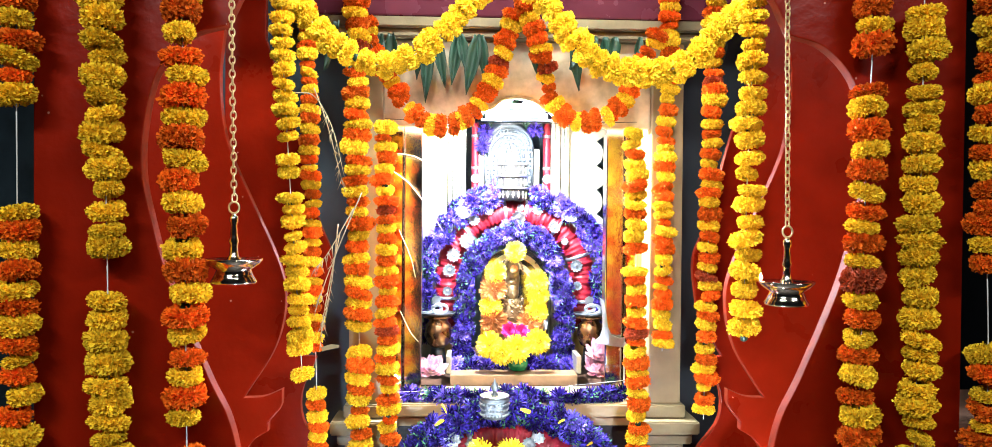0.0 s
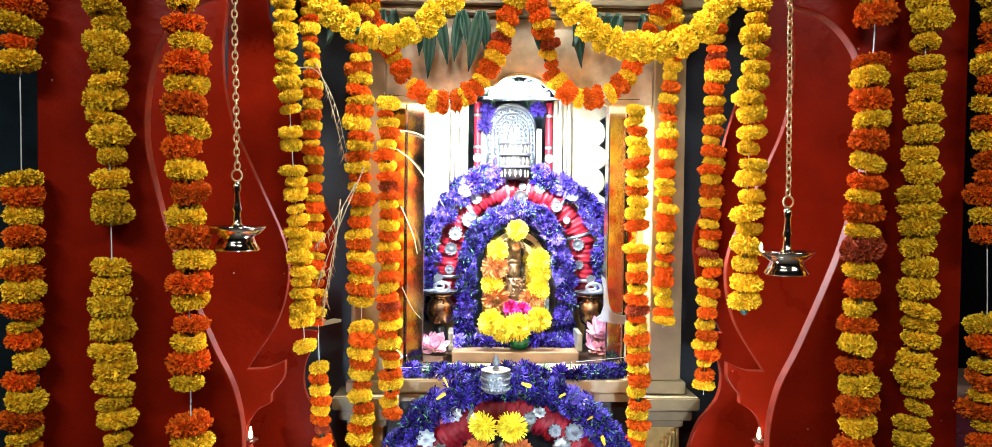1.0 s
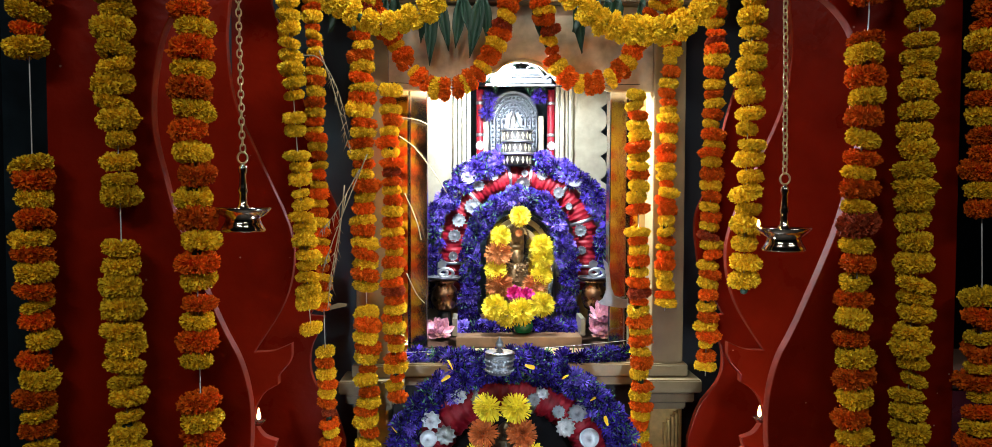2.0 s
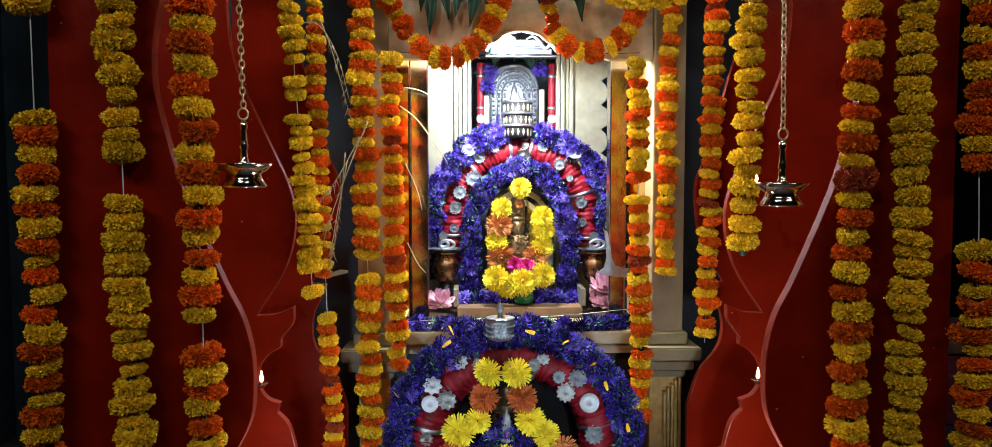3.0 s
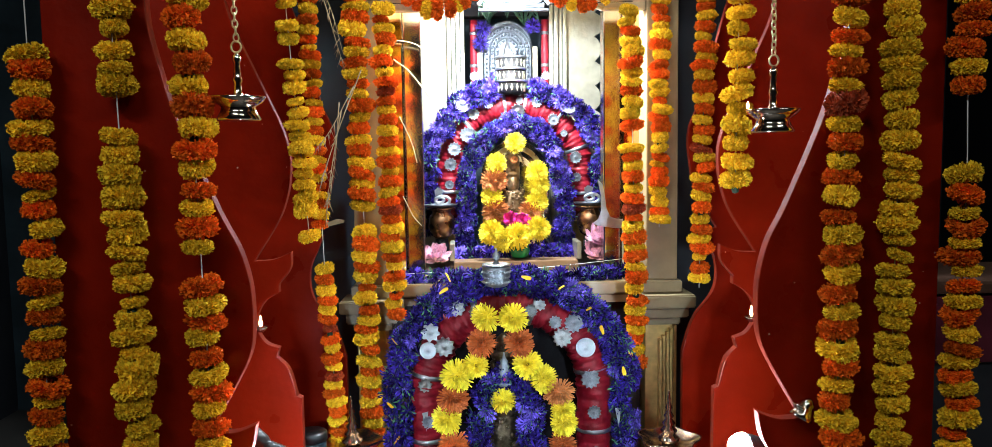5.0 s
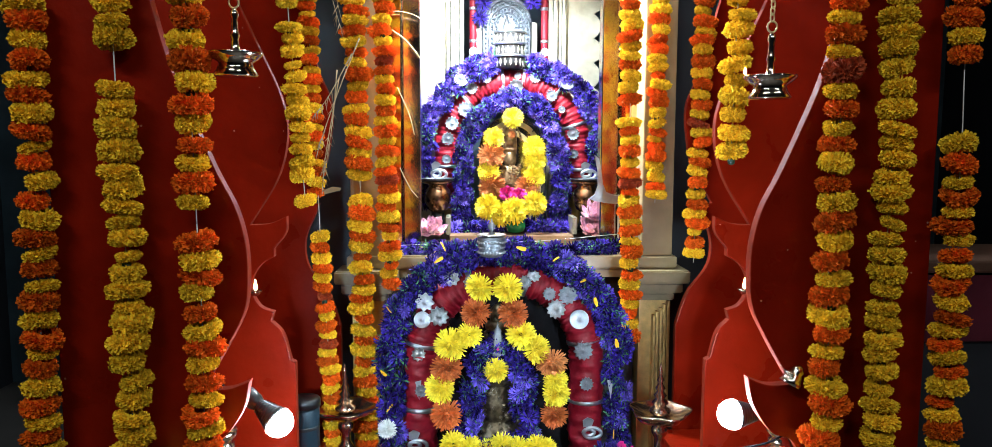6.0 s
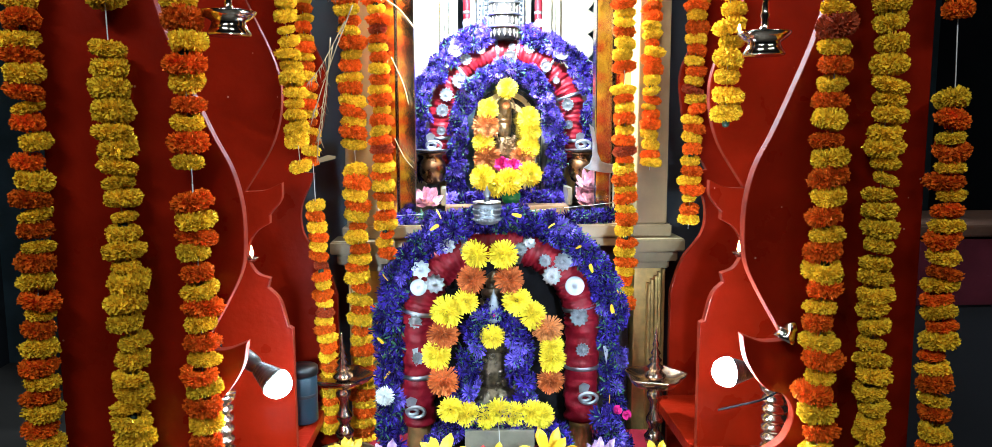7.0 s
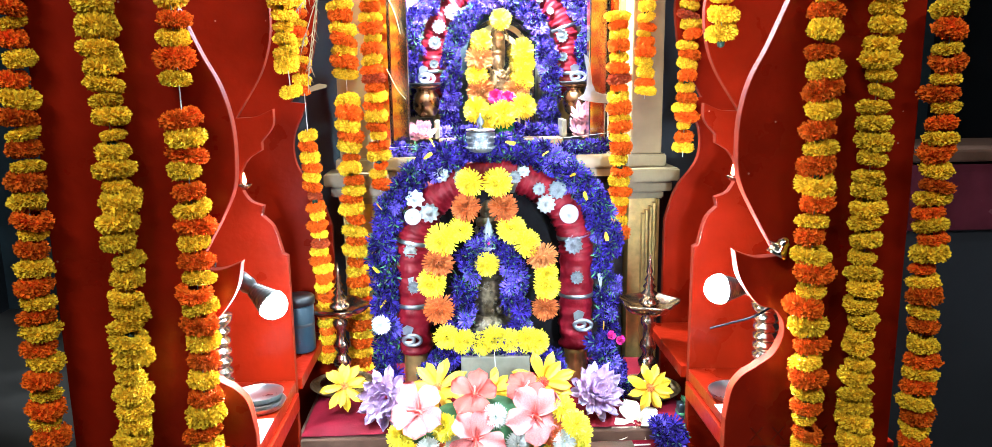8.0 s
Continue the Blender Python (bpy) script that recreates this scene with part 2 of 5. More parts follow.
def plate(name, outline, y0, y1, material, bevel=0.0025):
    """A flat board in the XZ plane with the given outline, sawn through from y0 to y1."""
    bm = bmesh.new()
    f = bm.faces.new([bm.verts.new((x, y0, z)) for x, z in outline])
    ext = bmesh.ops.extrude_face_region(bm, geom=[f])
    for v in ext["geom"]:
        if isinstance(v, bmesh.types.BMVert):
            v.co.y = y1
    bmesh.ops.recalc_face_normals(bm, faces=bm.faces)
    if bevel:
        rim = [e for e in bm.edges if abs(e.verts[0].co.y - e.verts[1].co.y) < 1e-6]
        bmesh.ops.bevel(bm, geom=rim, offset=bevel, segments=2, affect="EDGES", profile=0.6)
    return from_bm(name, bm, material)


def petals(name, layers, material, core=0.0, core_z=0.0, core_flat=0.6, seed=0, centre=None, centre_r=0.2, twist=0.0, rows=((0, 0.45), (0.5, 1.0), (0.85, 0.95), (1.0, 0.5))):
    """A flower head about +Z. Each layer: count, inner radius, length, width, rise in degrees, curl in degrees, height, ruffle."""
    rnd = random.Random(seed)
    verts, faces, mats = [], [], []
    for n, r0, length, width, rise, curl, z0, ruffle in layers:
        off = rnd.random() * 6.28
        for i in range(n):
            a = off + 2 * math.pi * (i + rnd.uniform(-0.3, 0.3)) / n
            el = radians(rise + rnd.uniform(-9, 9))
            ln_ = length * rnd.uniform(0.82, 1.12)
            wd = width * rnd.uniform(0.85, 1.15)
            ca, sa = math.cos(a), math.sin(a)
            r, z = r0, z0
            base = len(verts)
            tw = rnd.uniform(-1, 1) * twist
            for q, (s, wk) in enumerate(rows):
                for side in (-1, 0, 1):
                    rr = r + (rnd.uniform(-1, 1) * ruffle * ln_ * s)
                    zz = z + (0.12 * wd if side else -0.06 * wd) + rnd.uniform(-1, 1) * ruffle * ln_ * s
                    w = side * wk * wd * 0.5
                    lift, w = w * math.sin(tw), w * math.cos(tw)
                    verts.append((rr * ca - w * sa, rr * sa + w * ca, zz + lift))
                step = ln_ * (rows[min(q + 1, len(rows) - 1)][0] - s)
                r += step * math.cos(el)
                z += step * math.sin(el)
                el += radians(curl) * 0.4
            for k in range(len(rows) - 1):
                for j in range(2):
                    p = base + k * 3 + j
                    faces.append((p, p + 1, p + 4, p + 3))
                    mats.append(0)
    for rad, flat, zc, mi in ((core, core_flat, core_z, 0),) + (((centre_r, 0.5, core_z, 1),) if centre else ()):
        if rad <= 0:
            continue
        base = len(verts)
        for i in range(5):
            th = math.pi * (i + 0.5) / 5
            for j in range(10):
                ph = 2 * math.pi * j / 10
                verts.append((rad * math.sin(th) * math.cos(ph), rad * math.sin(th) * math.sin(ph), zc + rad * flat * math.cos(th)))
        for i in range(4):
            for j in range(10):
                faces.append((base + i * 10 + j, base + i * 10 + (j + 1) % 10, base + (i + 1) * 10 + (j + 1) % 10, base + (i + 1) * 10 + j))
                mats.append(mi)
    me = mesh(name, verts, faces, material)
    if centre:
        me.materials.append(centre)
        me.polygons.foreach_set("material_index", mats)
    return me


def marigold(material, seed):
    """A pressed pompon threaded along its own axis: short crinkled petals crowd out of a lumpy cushion."""
    rnd = random.Random(seed)
    verts, faces = [], []
    ph = [rnd.uniform(0, 6.28) for _ in range(4)]

    def bulge(a, sn):
        return 1 + 0.07 * math.sin(3 * a + ph[0]) + 0.05 * math.sin(5 * a + ph[1] + 2 * sn) + 0.04 * math.sin(8 * a + ph[2] - 3 * sn)

    n = 400
    for i in range(n):
        sn = 1 - 2 * (i + 0.5) / n
        a = i * 2.39996 + rnd.uniform(-0.1, 0.1)
        c = math.sqrt(1 - sn * sn)
        rad = c ** 0.5 * bulge(a, sn)
        ca, sa = math.cos(a), math.sin(a)
        surf = Vector((rad * ca, rad * sa, 0.56 * sn))
        d = (Vector((c * ca, c * sa, sn * 1.1)) + Vector((rnd.gauss(0, 0.22), rnd.gauss(0, 0.22), rnd.gauss(0, 0.22)))).normalized()
        tip = surf * rnd.uniform(0.90, 1.09)
        root = tip - d * rnd.uniform(0.24, 0.34)
        side = d.cross(Vector((rnd.gauss(0, 0.8), rnd.gauss(0, 0.8), 1))).normalized()
        up = side.cross(d)
        w, cup = rnd.uniform(0.075, 0.115), rnd.uniform(0.03, 0.07)
        b0 = len(verts)
        verts += [root - side * w * 0.5, root + up * cup, root + side * w * 0.5,
                  tip - side * w + d * rnd.uniform(-0.03, 0.03), tip + up * cup * 1.6 - d * rnd.uniform(-0.02, 0.05), tip + side * w + d * rnd.uniform(-0.03, 0.03)]
        faces += [(b0, b0 + 1, b0 + 4, b0 + 3), (b0 + 1, b0 + 2, b0 + 5, b0 + 4)]
    b0 = len(verts)
    for i in range(7):
        th = math.pi * (i + 0.5) / 7
        for j in range(14):
            q = 2 * math.pi * j / 14
            k = 0.78 * math.sin(th) ** 0.5 * bulge(q, math.cos(th))
            verts.append((k * math.cos(q), k * math.sin(q), 0.44 * math.cos(th)))
    for i in range(6):
        for j in range(14):
            faces.append((b0 + i * 14 + j, b0 + i * 14 + (j + 1) % 14, b0 + (i + 1) * 14 + (j + 1) % 14, b0 + (i + 1) * 14 + j))
    return mesh("marigold_flower", verts, faces, material, False)


def broad(name, layers, material, seed=0, centre=None, centre_r=0.15):
    """A blossom of few wide petals about +Z. Each layer: count, length, width, rise, curl in degrees, height, ruffle, point (0 round to 1 sharp)."""
    rnd = random.Random(seed)
    verts, faces, mats = [], [], []
    for n, length, width, rise, curl, z0, ruffle, point in layers:
        off = rnd.random() * 6.28
        for i in range(n):
            a = off + 2 * math.pi * (i + rnd.uniform(-0.12, 0.12)) / n
            ca, sa = math.cos(a), math.sin(a)
            ln_, el, roll = length * rnd.uniform(0.88, 1.1), radians(rise + rnd.uniform(-8, 8)), rnd.uniform(-0.25, 0.25)
            r, z, base, ph = 0.06, z0, len(verts), rnd.random() * 6
            for k in range(9):
                u = k / 8
                w = width * (0.16 + 0.84 * u ** 0.8) * max(0.02, 1 - u ** (5 - 3.4 * point)) ** (0.5 + 0.4 * point)
                for j in range(7):
                    v = j / 3 - 1
                    wave = ruffle * ln_ * u * u * (math.sin(v * 5 + ph) * 0.6 + math.sin(v * 11 + ph * 2 + u * 4) * 0.5) + 0.16 * width * v * v * (1 - u)
                    x, y = r - 0.06 * ln_ * v * v * u, v * w / 2
                    verts.append((x * ca - y * sa, x * sa + y * ca, z + wave + y * roll))
                r += ln_ / 8 * math.cos(el)
                z += ln_ / 8 * math.sin(el)
                el -= radians(curl) / 8
            for k in range(8):
                for j in range(6):
                    p = base + k * 7 + j
                    faces.append((p, p + 1, p + 8, p + 7))
                    mats.append(0)
    if centre:
        for k in range(60):
            a, q = k * 2.4, math.sqrt(k / 60) * centre_r
            b0 = len(verts)
            x, y, zz = q * math.cos(a), q * math.sin(a), 0.10 + 0.35 * centre_r * (1 - (q / centre_r) ** 2)
            e = centre_r * 0.14
            verts += [(x - e, y, zz - e), (x, y - e, zz - e), (x + e, y, zz - e), (x, y + e, zz - e), (x, y, zz + e * 2)]
            faces += [(b0, b0 + 1, b0 + 4), (b0 + 1, b0 + 2, b0 + 4), (b0 + 2, b0 + 3, b0 + 4), (b0 + 3, b0, b0 + 4)]
            mats += [1] * 4
    me = mesh(name, verts, faces, material)
    if centre:
        me.materials.append(centre)
        me.polygons.foreach_set("material_index", mats)
    return me


MARI = {"Y": [marigold(YEL, s) for s in range(6)], "O": [marigold(ORA, 10 + s) for s in range(6)], "D": [marigold(DRY, 30)]}


def garland(points, radius, pattern, label, pitch=0.87, group="marigold garlands", jitter=0.17, flat=1.0, seed=1, ends=(0.0, 0.0)):
    """A string of marigold heads along a line; ends: bare thread before and after the flowers."""
    rnd = random.Random(seed)
    line = spline(points, 10)
    g = thing("marigold_garland", (*line[0],), label, "garland", group)
    inv = Vector(line[0])
    acc = [0.0]
    for a, b in zip(line, line[1:]):
        acc.append(acc[-1] + (b - a).length)
    total = acc[-1]

    def along(d):
        for i in range(len(line) - 1):
            if acc[i + 1] >= d:
                k = (d - acc[i]) / max(1e-9, acc[i + 1] - acc[i])
                return line[i].lerp(line[i + 1], k), (line[i + 1] - line[i]).normalized()
        return line[-1], (line[-1] - line[-2]).normalized()

    part("string", tube("string", [q - inv for q in line[::3] + [line[-1]]], 0.0011, THREAD, 5), g)
    d, i = ends[0] + radius * 0.45, 0
    while d < total - ends[1] - radius * 0.3:
        p, t = along(d)
        c = pattern[i % len(pattern)]
        if c == "M":
            c = "YO"[i % 2]
        k = 0.835 * rnd.uniform(0.84, 1.10) * (0.97 if c == "Y" else 1.0) * (0.78 if rnd.random() < 0.08 else 1.0)
        h = rnd.uniform(0.8, 1.22) * flat
        if c in "YO" and rnd.random() < 0.035 and "O" in pattern:
            c = "D"
        if c == "_":
            d, i = d + radius * 0.8, i + 1
            continue
        q = t.to_track_quat("Z", "Y") @ Euler((rnd.gauss(0, 0.15), rnd.gauss(0, 0.15), rnd.uniform(0, 6.28))).to_quaternion()
        off = Vector((rnd.gauss(0, jitter), rnd.gauss(0, jitter), 0)) * radius * 0.5
        m = Matrix.LocRotScale(p - inv + off, q, (radius * k, radius * k, radius * k * h))
        part("marigold_flower", rnd.choice(MARI[c]), g, m)
        if rnd.random() < 0.12:
            part("sepal", SEPAL, g, Matrix.LocRotScale(p - inv + t * radius * 0.5, q, (radius * 0.4,) * 3))
        d += radius * pitch * h * 0.94
        i += 1
    return g


SEPAL = lathe("sepal", [(0.1, -0.9), (0.5, -0.6), (0.62, 0.0), (0.5, 0.7), (0.2, 0.9)], LEAF, 10)

# ---- room ----
def wall(name, x0, x1, y0, y1, z0, z1, material, label, category="wall"):
    ob = new(name, box(name, x0, x1, y0, y1, z0, z1, material, 0))
    return tagged(ob, label, category, "", "structure")


wall("floor", -3.2, 3.2, -3.2, 5.2, -0.1, 0.0, FLOORM, "dark polished stone floor of the temple hall", "floor")
wall("ceiling", -3.2, 3.2, -3.2, 5.2, 3.2, 3.3, DARKW, "plastered ceiling above the shrine, near black to stand for the unlit hall", "ceiling")
wall("wall_west", -3.3, -3.2, -3.2, 5.2, 0, 3.2, DARKW, "plastered side wall, near black to stand for the unlit hall")
wall("wall_east", 3.2, 3.3, -3.2, 5.2, 0, 3.2, DARKW, "plastered side wall, near black to stand for the unlit hall")
wall("wall_south", -3.2, 3.2, -3.3, -3.2, 0, 3.2, DARKW, "plastered wall opposite the shrine, near black to stand for the unlit hall")
wall("wall_north", -3.2, 3.2, 5.2, 5.3, 0, 3.2, BLUEW, "dark blue painted wall behind the shrine")


wall("wall_shrine_west", -1.1, -0.427, 2.335, 2.36, 0, 3.19, BLUEW, "slate blue painted wall beside the shrine")
# east side coloured near black in place of shade
wall("wall_shrine_east", 0.547, 1.1, 2.335, 2.36, 0, 3.19, DARKW, "wall beside the shrine, its shade put into a near-black colour")


# ---- red sawn arch screens ----
def outline(segments):
    out = []
    for s in segments:
        pts = spline([(x, 0, z) for x, z in s], 8) if len(s) > 2 else [Vector((x, 0, z)) for x, z in s]
        pts = [(v.x, v.z) for v in pts]
        out += pts[1:] if out else pts
    return out


FRONT = [[(0.30, 2.33), (0.36, 2.275), (0.405, 2.205), (0.434, 2.146)],
         [(0.434, 2.146), (0.492, 2.127), (0.541, 2.073), (0.562, 1.99), (0.565, 1.91), (0.549, 1.83), (0.521, 1.733), (0.462, 1.59),
          (0.430, 1.524), (0.415, 1.466), (0.412, 1.409), (0.418, 1.351), (0.444, 1.295), (0.494, 1.21)],
         [(0.494, 1.21), (0.452, 1.209), (0.415, 1.222)],
         [(0.415, 1.222), (0.427, 1.171), (0.462, 1.122), (0.496, 1.109), (0.514, 1.073), (0.499, 1.028), (0.464, 1.001)],
         [(0.464, 1.001), (0.44, 0.985), (0.422, 0.958), (0.412, 0.90)], [(0.412, 0.90), (0.412, 0.02)]]
MIDDLE = [[(0.70, 2.42), (0.655, 2.33), (0.612, 2.238)],
          [(0.612, 2.238), (0.621, 2.128), (0.605, 2.0), (0.552, 1.872), (0.492, 1.735), (0.480, 1.65), (0.503, 1.555), (0.568, 1.449)],
          [(0.568, 1.449), (0.525, 1.452), (0.486, 1.468)], [(0.486, 1.468), (0.489, 1.43), (0.516, 1.395)], [(0.516, 1.395), (0.516, 1.377)],
          [(0.516, 1.377), (0.547, 1.357), (0.566, 1.325), (0.566, 1.29), (0.549, 1.262), (0.520, 1.250)], [(0.520, 1.250), (0.526, 1.228)],
          [(0.526, 1.228), (0.500, 1.198), (0.484, 1.137)], [(0.484, 1.137), (0.474, 1.132)], [(0.474, 1.132), (0.474, 0.02)]]
REAR = [[(0.70, 2.3), (0.62, 2.05), (0.563, 1.838), (0.526, 1.74), (0.53, 1.65), (0.548, 1.57), (0.605, 1.472)],
        [(0.605, 1.472), (0.565, 1.468)], [(0.565, 1.468), (0.58, 1.43), (0.60, 1.385), (0.605, 1.335), (0.592, 1.287), (0.549, 1.231)],
        [(0.549, 1.231), (0.532, 1.195), (0.512, 1.129)], [(0.512, 1.129), (0.512, 0.02)]]


def screen(name, segs, y, centre, half, top, thick, label, wide=0.0, skew=0.0):
    s = thing(name, (centre, y, 0), label, "arch screen", "red arch screens")
    for side in (-1, 1):
        line = [(x + wide + (skew if side > 0 else 0), z) for x, z in outline(segs)]
        pts = [(side * x, z) for x, z in line] + [(side * half, 0.02), (side * half, top), (side * line[0][0], top)]
        board = plate("jamb", pts, 0, thick, RED, 0.002)
        board.materials.append(EDGE)
        for f in board.polygons:
            f.material_index = 1 if abs(f.normal.y) < 0.9 else 0
        part("jamb", board, s)
    part("lintel", box("lintel", -half, half, 0.0, thick, top + 0.002, top + 0.25, RED, 0.003), s)
    return s


front_screen = screen("red_arch_screen", FRONT, 1.29, -0.017, 0.75, 2.86, 0.024, "glossy red painted wooden arch screen with sawn lobed edge", 0.017, 0.005)
screen("red_arch_screen", MIDDLE, 1.716, 0.006, 0.80, 2.48, 0.022, "red painted wooden arch screen behind the hanging lamps")
screen("red_arch_screen", REAR, 2.08, 0.042, 0.76, 2.60, 0.022, "dark red painted wooden arch screen beside the shrine", -0.045)

# faint border of cut crosses low on the front boards
CUT = mat("dark_red_groove", (0.115, 0.005, 0.001), 0.6, var=0.3, scale=60, bump=0.2, spec=0.1)
for s in (-1, 1):
    for k in range(6):
        x = s * (0.478 + 0.041 * k) + 0.017
        for tilt in (-40, 40):
            part("cut_line", box("cut_line", -0.0016, 0.0016, -0.0012, 0.0, -0.018, 0.018, CUT, 0.0004, 1), front_screen, at(x, 0, 0.868, 1, 0, tilt))
    part("cut_line", box("cut_line", *sorted((s * 0.462 + 0.017, s * 0.70 + 0.017)), -0.0012, 0.0, 0.842, 0.845, CUT, 0.0004, 1), front_screen)

# ---- shrine ----
C = 0.06


def moulding(name, x0, x1, y0, rows, material):
    """A horizontal moulding: rows of (z0, z1, how far it stands out)."""
    bm = bmesh.new()
    for z0, z1, out in rows:
        r = bmesh.ops.create_cube(bm, size=1)
        for v in r["verts"]:
            v.co = ((x0 + x1) / 2 + v.co.x * (x1 - x0 + 2 * out), y0 + 0.1 - out / 2 + v.co.y * (0.2 + out), (z0 + z1) / 2 + v.co.z * (z1 - z0))
    bmesh.ops.bevel(bm, geom=bm.edges[:], offset=0.004, segments=2, affect="EDGES")
    return from_bm(name, bm, material)


shrine = thing("shrine", (C, 2.25, 0), "cream stone shrine with brass framed niche holding the garlanded deity", "shrine")
for s in (-1, 1):
    xa, xb = sorted((s * 0.385, s * 0.48))
    part("pilaster", box("pilaster", xa, xb, 0.0, 0.25, 1.30, 2.345, CREAM, 0.006), shrine, label="cream painted pilaster with worn joints")
    part("capital", moulding("capital", xa, xb, 0.0, [(1.262, 1.30, 0.012), (1.222, 1.26, 0.045), (1.19, 1.22, 0.028), (1.165, 1.188, 0.008)], GREYST), shrine)
    pedestal = part("pedestal", box("pedestal", xa + 0.004, xb - 0.004, 0.03, 0.24, 0.55, 1.165, GOLD, 0.004), shrine, label="gilded embossed pedestal panel")
    for k in range(5):
        xx = xa + 0.004 + k * 0.011 if s < 0 else xb - 0.004 - k * 0.011
        part("rib", box("rib", xx - 0.0045, xx + 0.0045, 0.006 + 0.003 * (k % 2), 0.03, 0.56, 1.16 - 0.011 * k, GOLD, 0.002), pedestal)
    xa, xb = sorted((s * 0.281, s * 0.335))
    part("door_post", box("door_post", xa, xb, 0.13, 0.19, 1.302, 2.16, POST, 0.004), shrine, label="polished brass door post")
    xa, xb = sorted((s * 0.336, s * 0.386))
    part("reveal", box("reveal", xa, xb, 0.10, 0.2, 1.302, 2.16, POLG, 0.003), shrine)
low = [(-0.385, 2.10), (-0.26, 2.10), (-0.22, 2.115), (-0.17, 2.115), (-0.13, 2.15), (-0.08, 2.152), (-0.05, 2.175), (0.0, 2.185), (0.05, 2.175),
       (0.08, 2.152), (0.13, 2.15), (0.17, 2.115), (0.22, 2.115), (0.26, 2.10), (0.385, 2.10), (0.385, 2.345), (-0.385, 2.345)]
part("frieze", plate("frieze", low, 0.012, 0.05, FOIL, 0.005), shrine, label="embossed cream gold frieze with stepped lower edge")
part("cornice", moulding("cornice", -0.5, 0.5, 0.0, [(2.347, 2.37, 0.02), (2.372, 2.402, 0.035)], GREYST), shrine)
part("beam", box("beam", -0.62, 0.62, -0.03, 0.2, 2.404, 2.47, MAROON, 0.006), shrine, label="glossy maroon beam")
part("upper_wall", box("upper_wall", -0.62, 0.62, 0.02, 0.3, 2.472, 3.1, BLUEW, 0.004), shrine)
part("sill", moulding("sill", -0.335, 0.335, 0.03, [(1.262, 1.30, 0.03), (1.232, 1.26, 0.012)], CREAM), shrine)
part("base_panel", box("base_panel", -0.384, 0.384, 0.07, 0.26, 0.5, 1.23, STONEB, 0.004), shrine)

# niche lining
part("niche_floor", box("niche_floor", -0.335, 0.42, 0.262, 0.95, 1.25, 1.296, WOODD, 0.003), shrine)
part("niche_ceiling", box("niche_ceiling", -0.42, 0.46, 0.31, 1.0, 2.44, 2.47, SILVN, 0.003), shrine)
# sides coloured black: the dark gap past the scalloped panels is put in colour
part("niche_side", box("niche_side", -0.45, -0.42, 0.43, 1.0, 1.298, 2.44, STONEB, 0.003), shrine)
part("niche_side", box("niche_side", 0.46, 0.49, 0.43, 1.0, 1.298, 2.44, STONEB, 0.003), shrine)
part("niche_back", box("niche_back", -0.45, 0.49, 1.0, 1.03, 1.298, 2.44, BLUEW, 0.003), shrine)
for s in (-1, 1):
    wavy = []
    for i in range(73):
        z = 1.30 + 1.1 * i / 72
        w = 0.034 * abs(math.sin(i * math.pi / 6)) ** 0.6 * (1.0 if (i // 6) % 2 else 0.7)
        wavy.append((s * (0.335 + w) + 0.01, z))
    pts = wavy + [(s * 0.225 + 0.01, 2.40), (s * 0.225 + 0.01, 1.30)]
    part("scalloped_panel", plate("scalloped_panel", pts, 0.68, 0.70, PEARL, 0.003), shrine, label="embossed white metal panel with scalloped edge")
    for k in range(4):
        xa, xb = sorted((s * (0.160 + 0.017 * k) + 0.01, s * (0.175 + 0.017 * k) + 0.01))
        part("door_jamb", box("door_jamb", xa, xb, 0.66 - 0.012 * (k % 2) + 0.004 * k, 0.72, 1.298, 2.43, PEARL, 0.003), shrine)
part("inner_lintel", box("inner_lintel", -0.15, 0.17, 0.66, 0.72, 2.20, 2.43, BLACKC, 0.004), shrine)
pediment = part("pediment", box("pediment", -0.10, 0.132, 0.300, 0.325, 2.152, 2.160, SILVN, 0.002), shrine, label="stepped grey silver pediment under the niche arch")
for x0, x1, z0, z1 in ((-0.085, 0.118, 2.162, 2.180), (-0.075, 0.108, 2.182, 2.190), (-0.06, 0.09, 2.192, 2.212)):
    part("step", box("step", x0, x1, 0.305 + (z0 - 2.16) * 0.3, 0.325, z0, z1, SILVN, 0.003), pediment)
for s in (-1, 1):
    curl = [(s * (0.118 - 0.02 * k) + 0.016, 0.300, 2.172 + 0.010 * k + 0.012 * math.sin(k * 2.2)) for k in range(6)]
    part("scroll", tube("scroll", spline(curl, 6), 0.006, SILVB, 8, lambda u: 1.2 - 0.6 * u), pediment)
rim = [(x, 0.008, z) for x, z in low[1:14]]
part("arch_rim", tube("arch_rim", spline(rim, 6), 0.006, BRASS, 8), shrine, label="curly brass rim of the niche arch")

# ---- front garlands ----
MIXED, YELLOW = "garland of alternating yellow and orange marigolds on white thread", "thick garland of yellow marigolds strung on white thread"
Y0 = 1.245
garland([(-0.766, Y0, 2.45), (-0.767, Y0, 2.2), (-0.767, Y0, 2.0)], 0.035, "M", MIXED, seed=1)
garland([(-0.767, Y0, 2.0), (-0.766, Y0, 1.85), (-0.766, Y0, 1.45), (-0.775, Y0, 1.2), (-0.79, Y0, 0.72)], 0.034, "M", MIXED, seed=2, ends=(0.14, 0))
garland([(-0.642, Y0, 2.45), (-0.638, Y0, 2.1), (-0.632, Y0, 1.775)], 0.036, "Y", YELLOW, 0.86, seed=3)
garland([(-0.632, Y0, 1.775), (-0.628, Y0, 1.5), (-0.626, Y0, 1.3), (-0.632, Y0, 1.1), (-0.643, Y0, 0.72)], 0.036, "Y", YELLOW, 0.86, seed=4, ends=(0.045, 0))
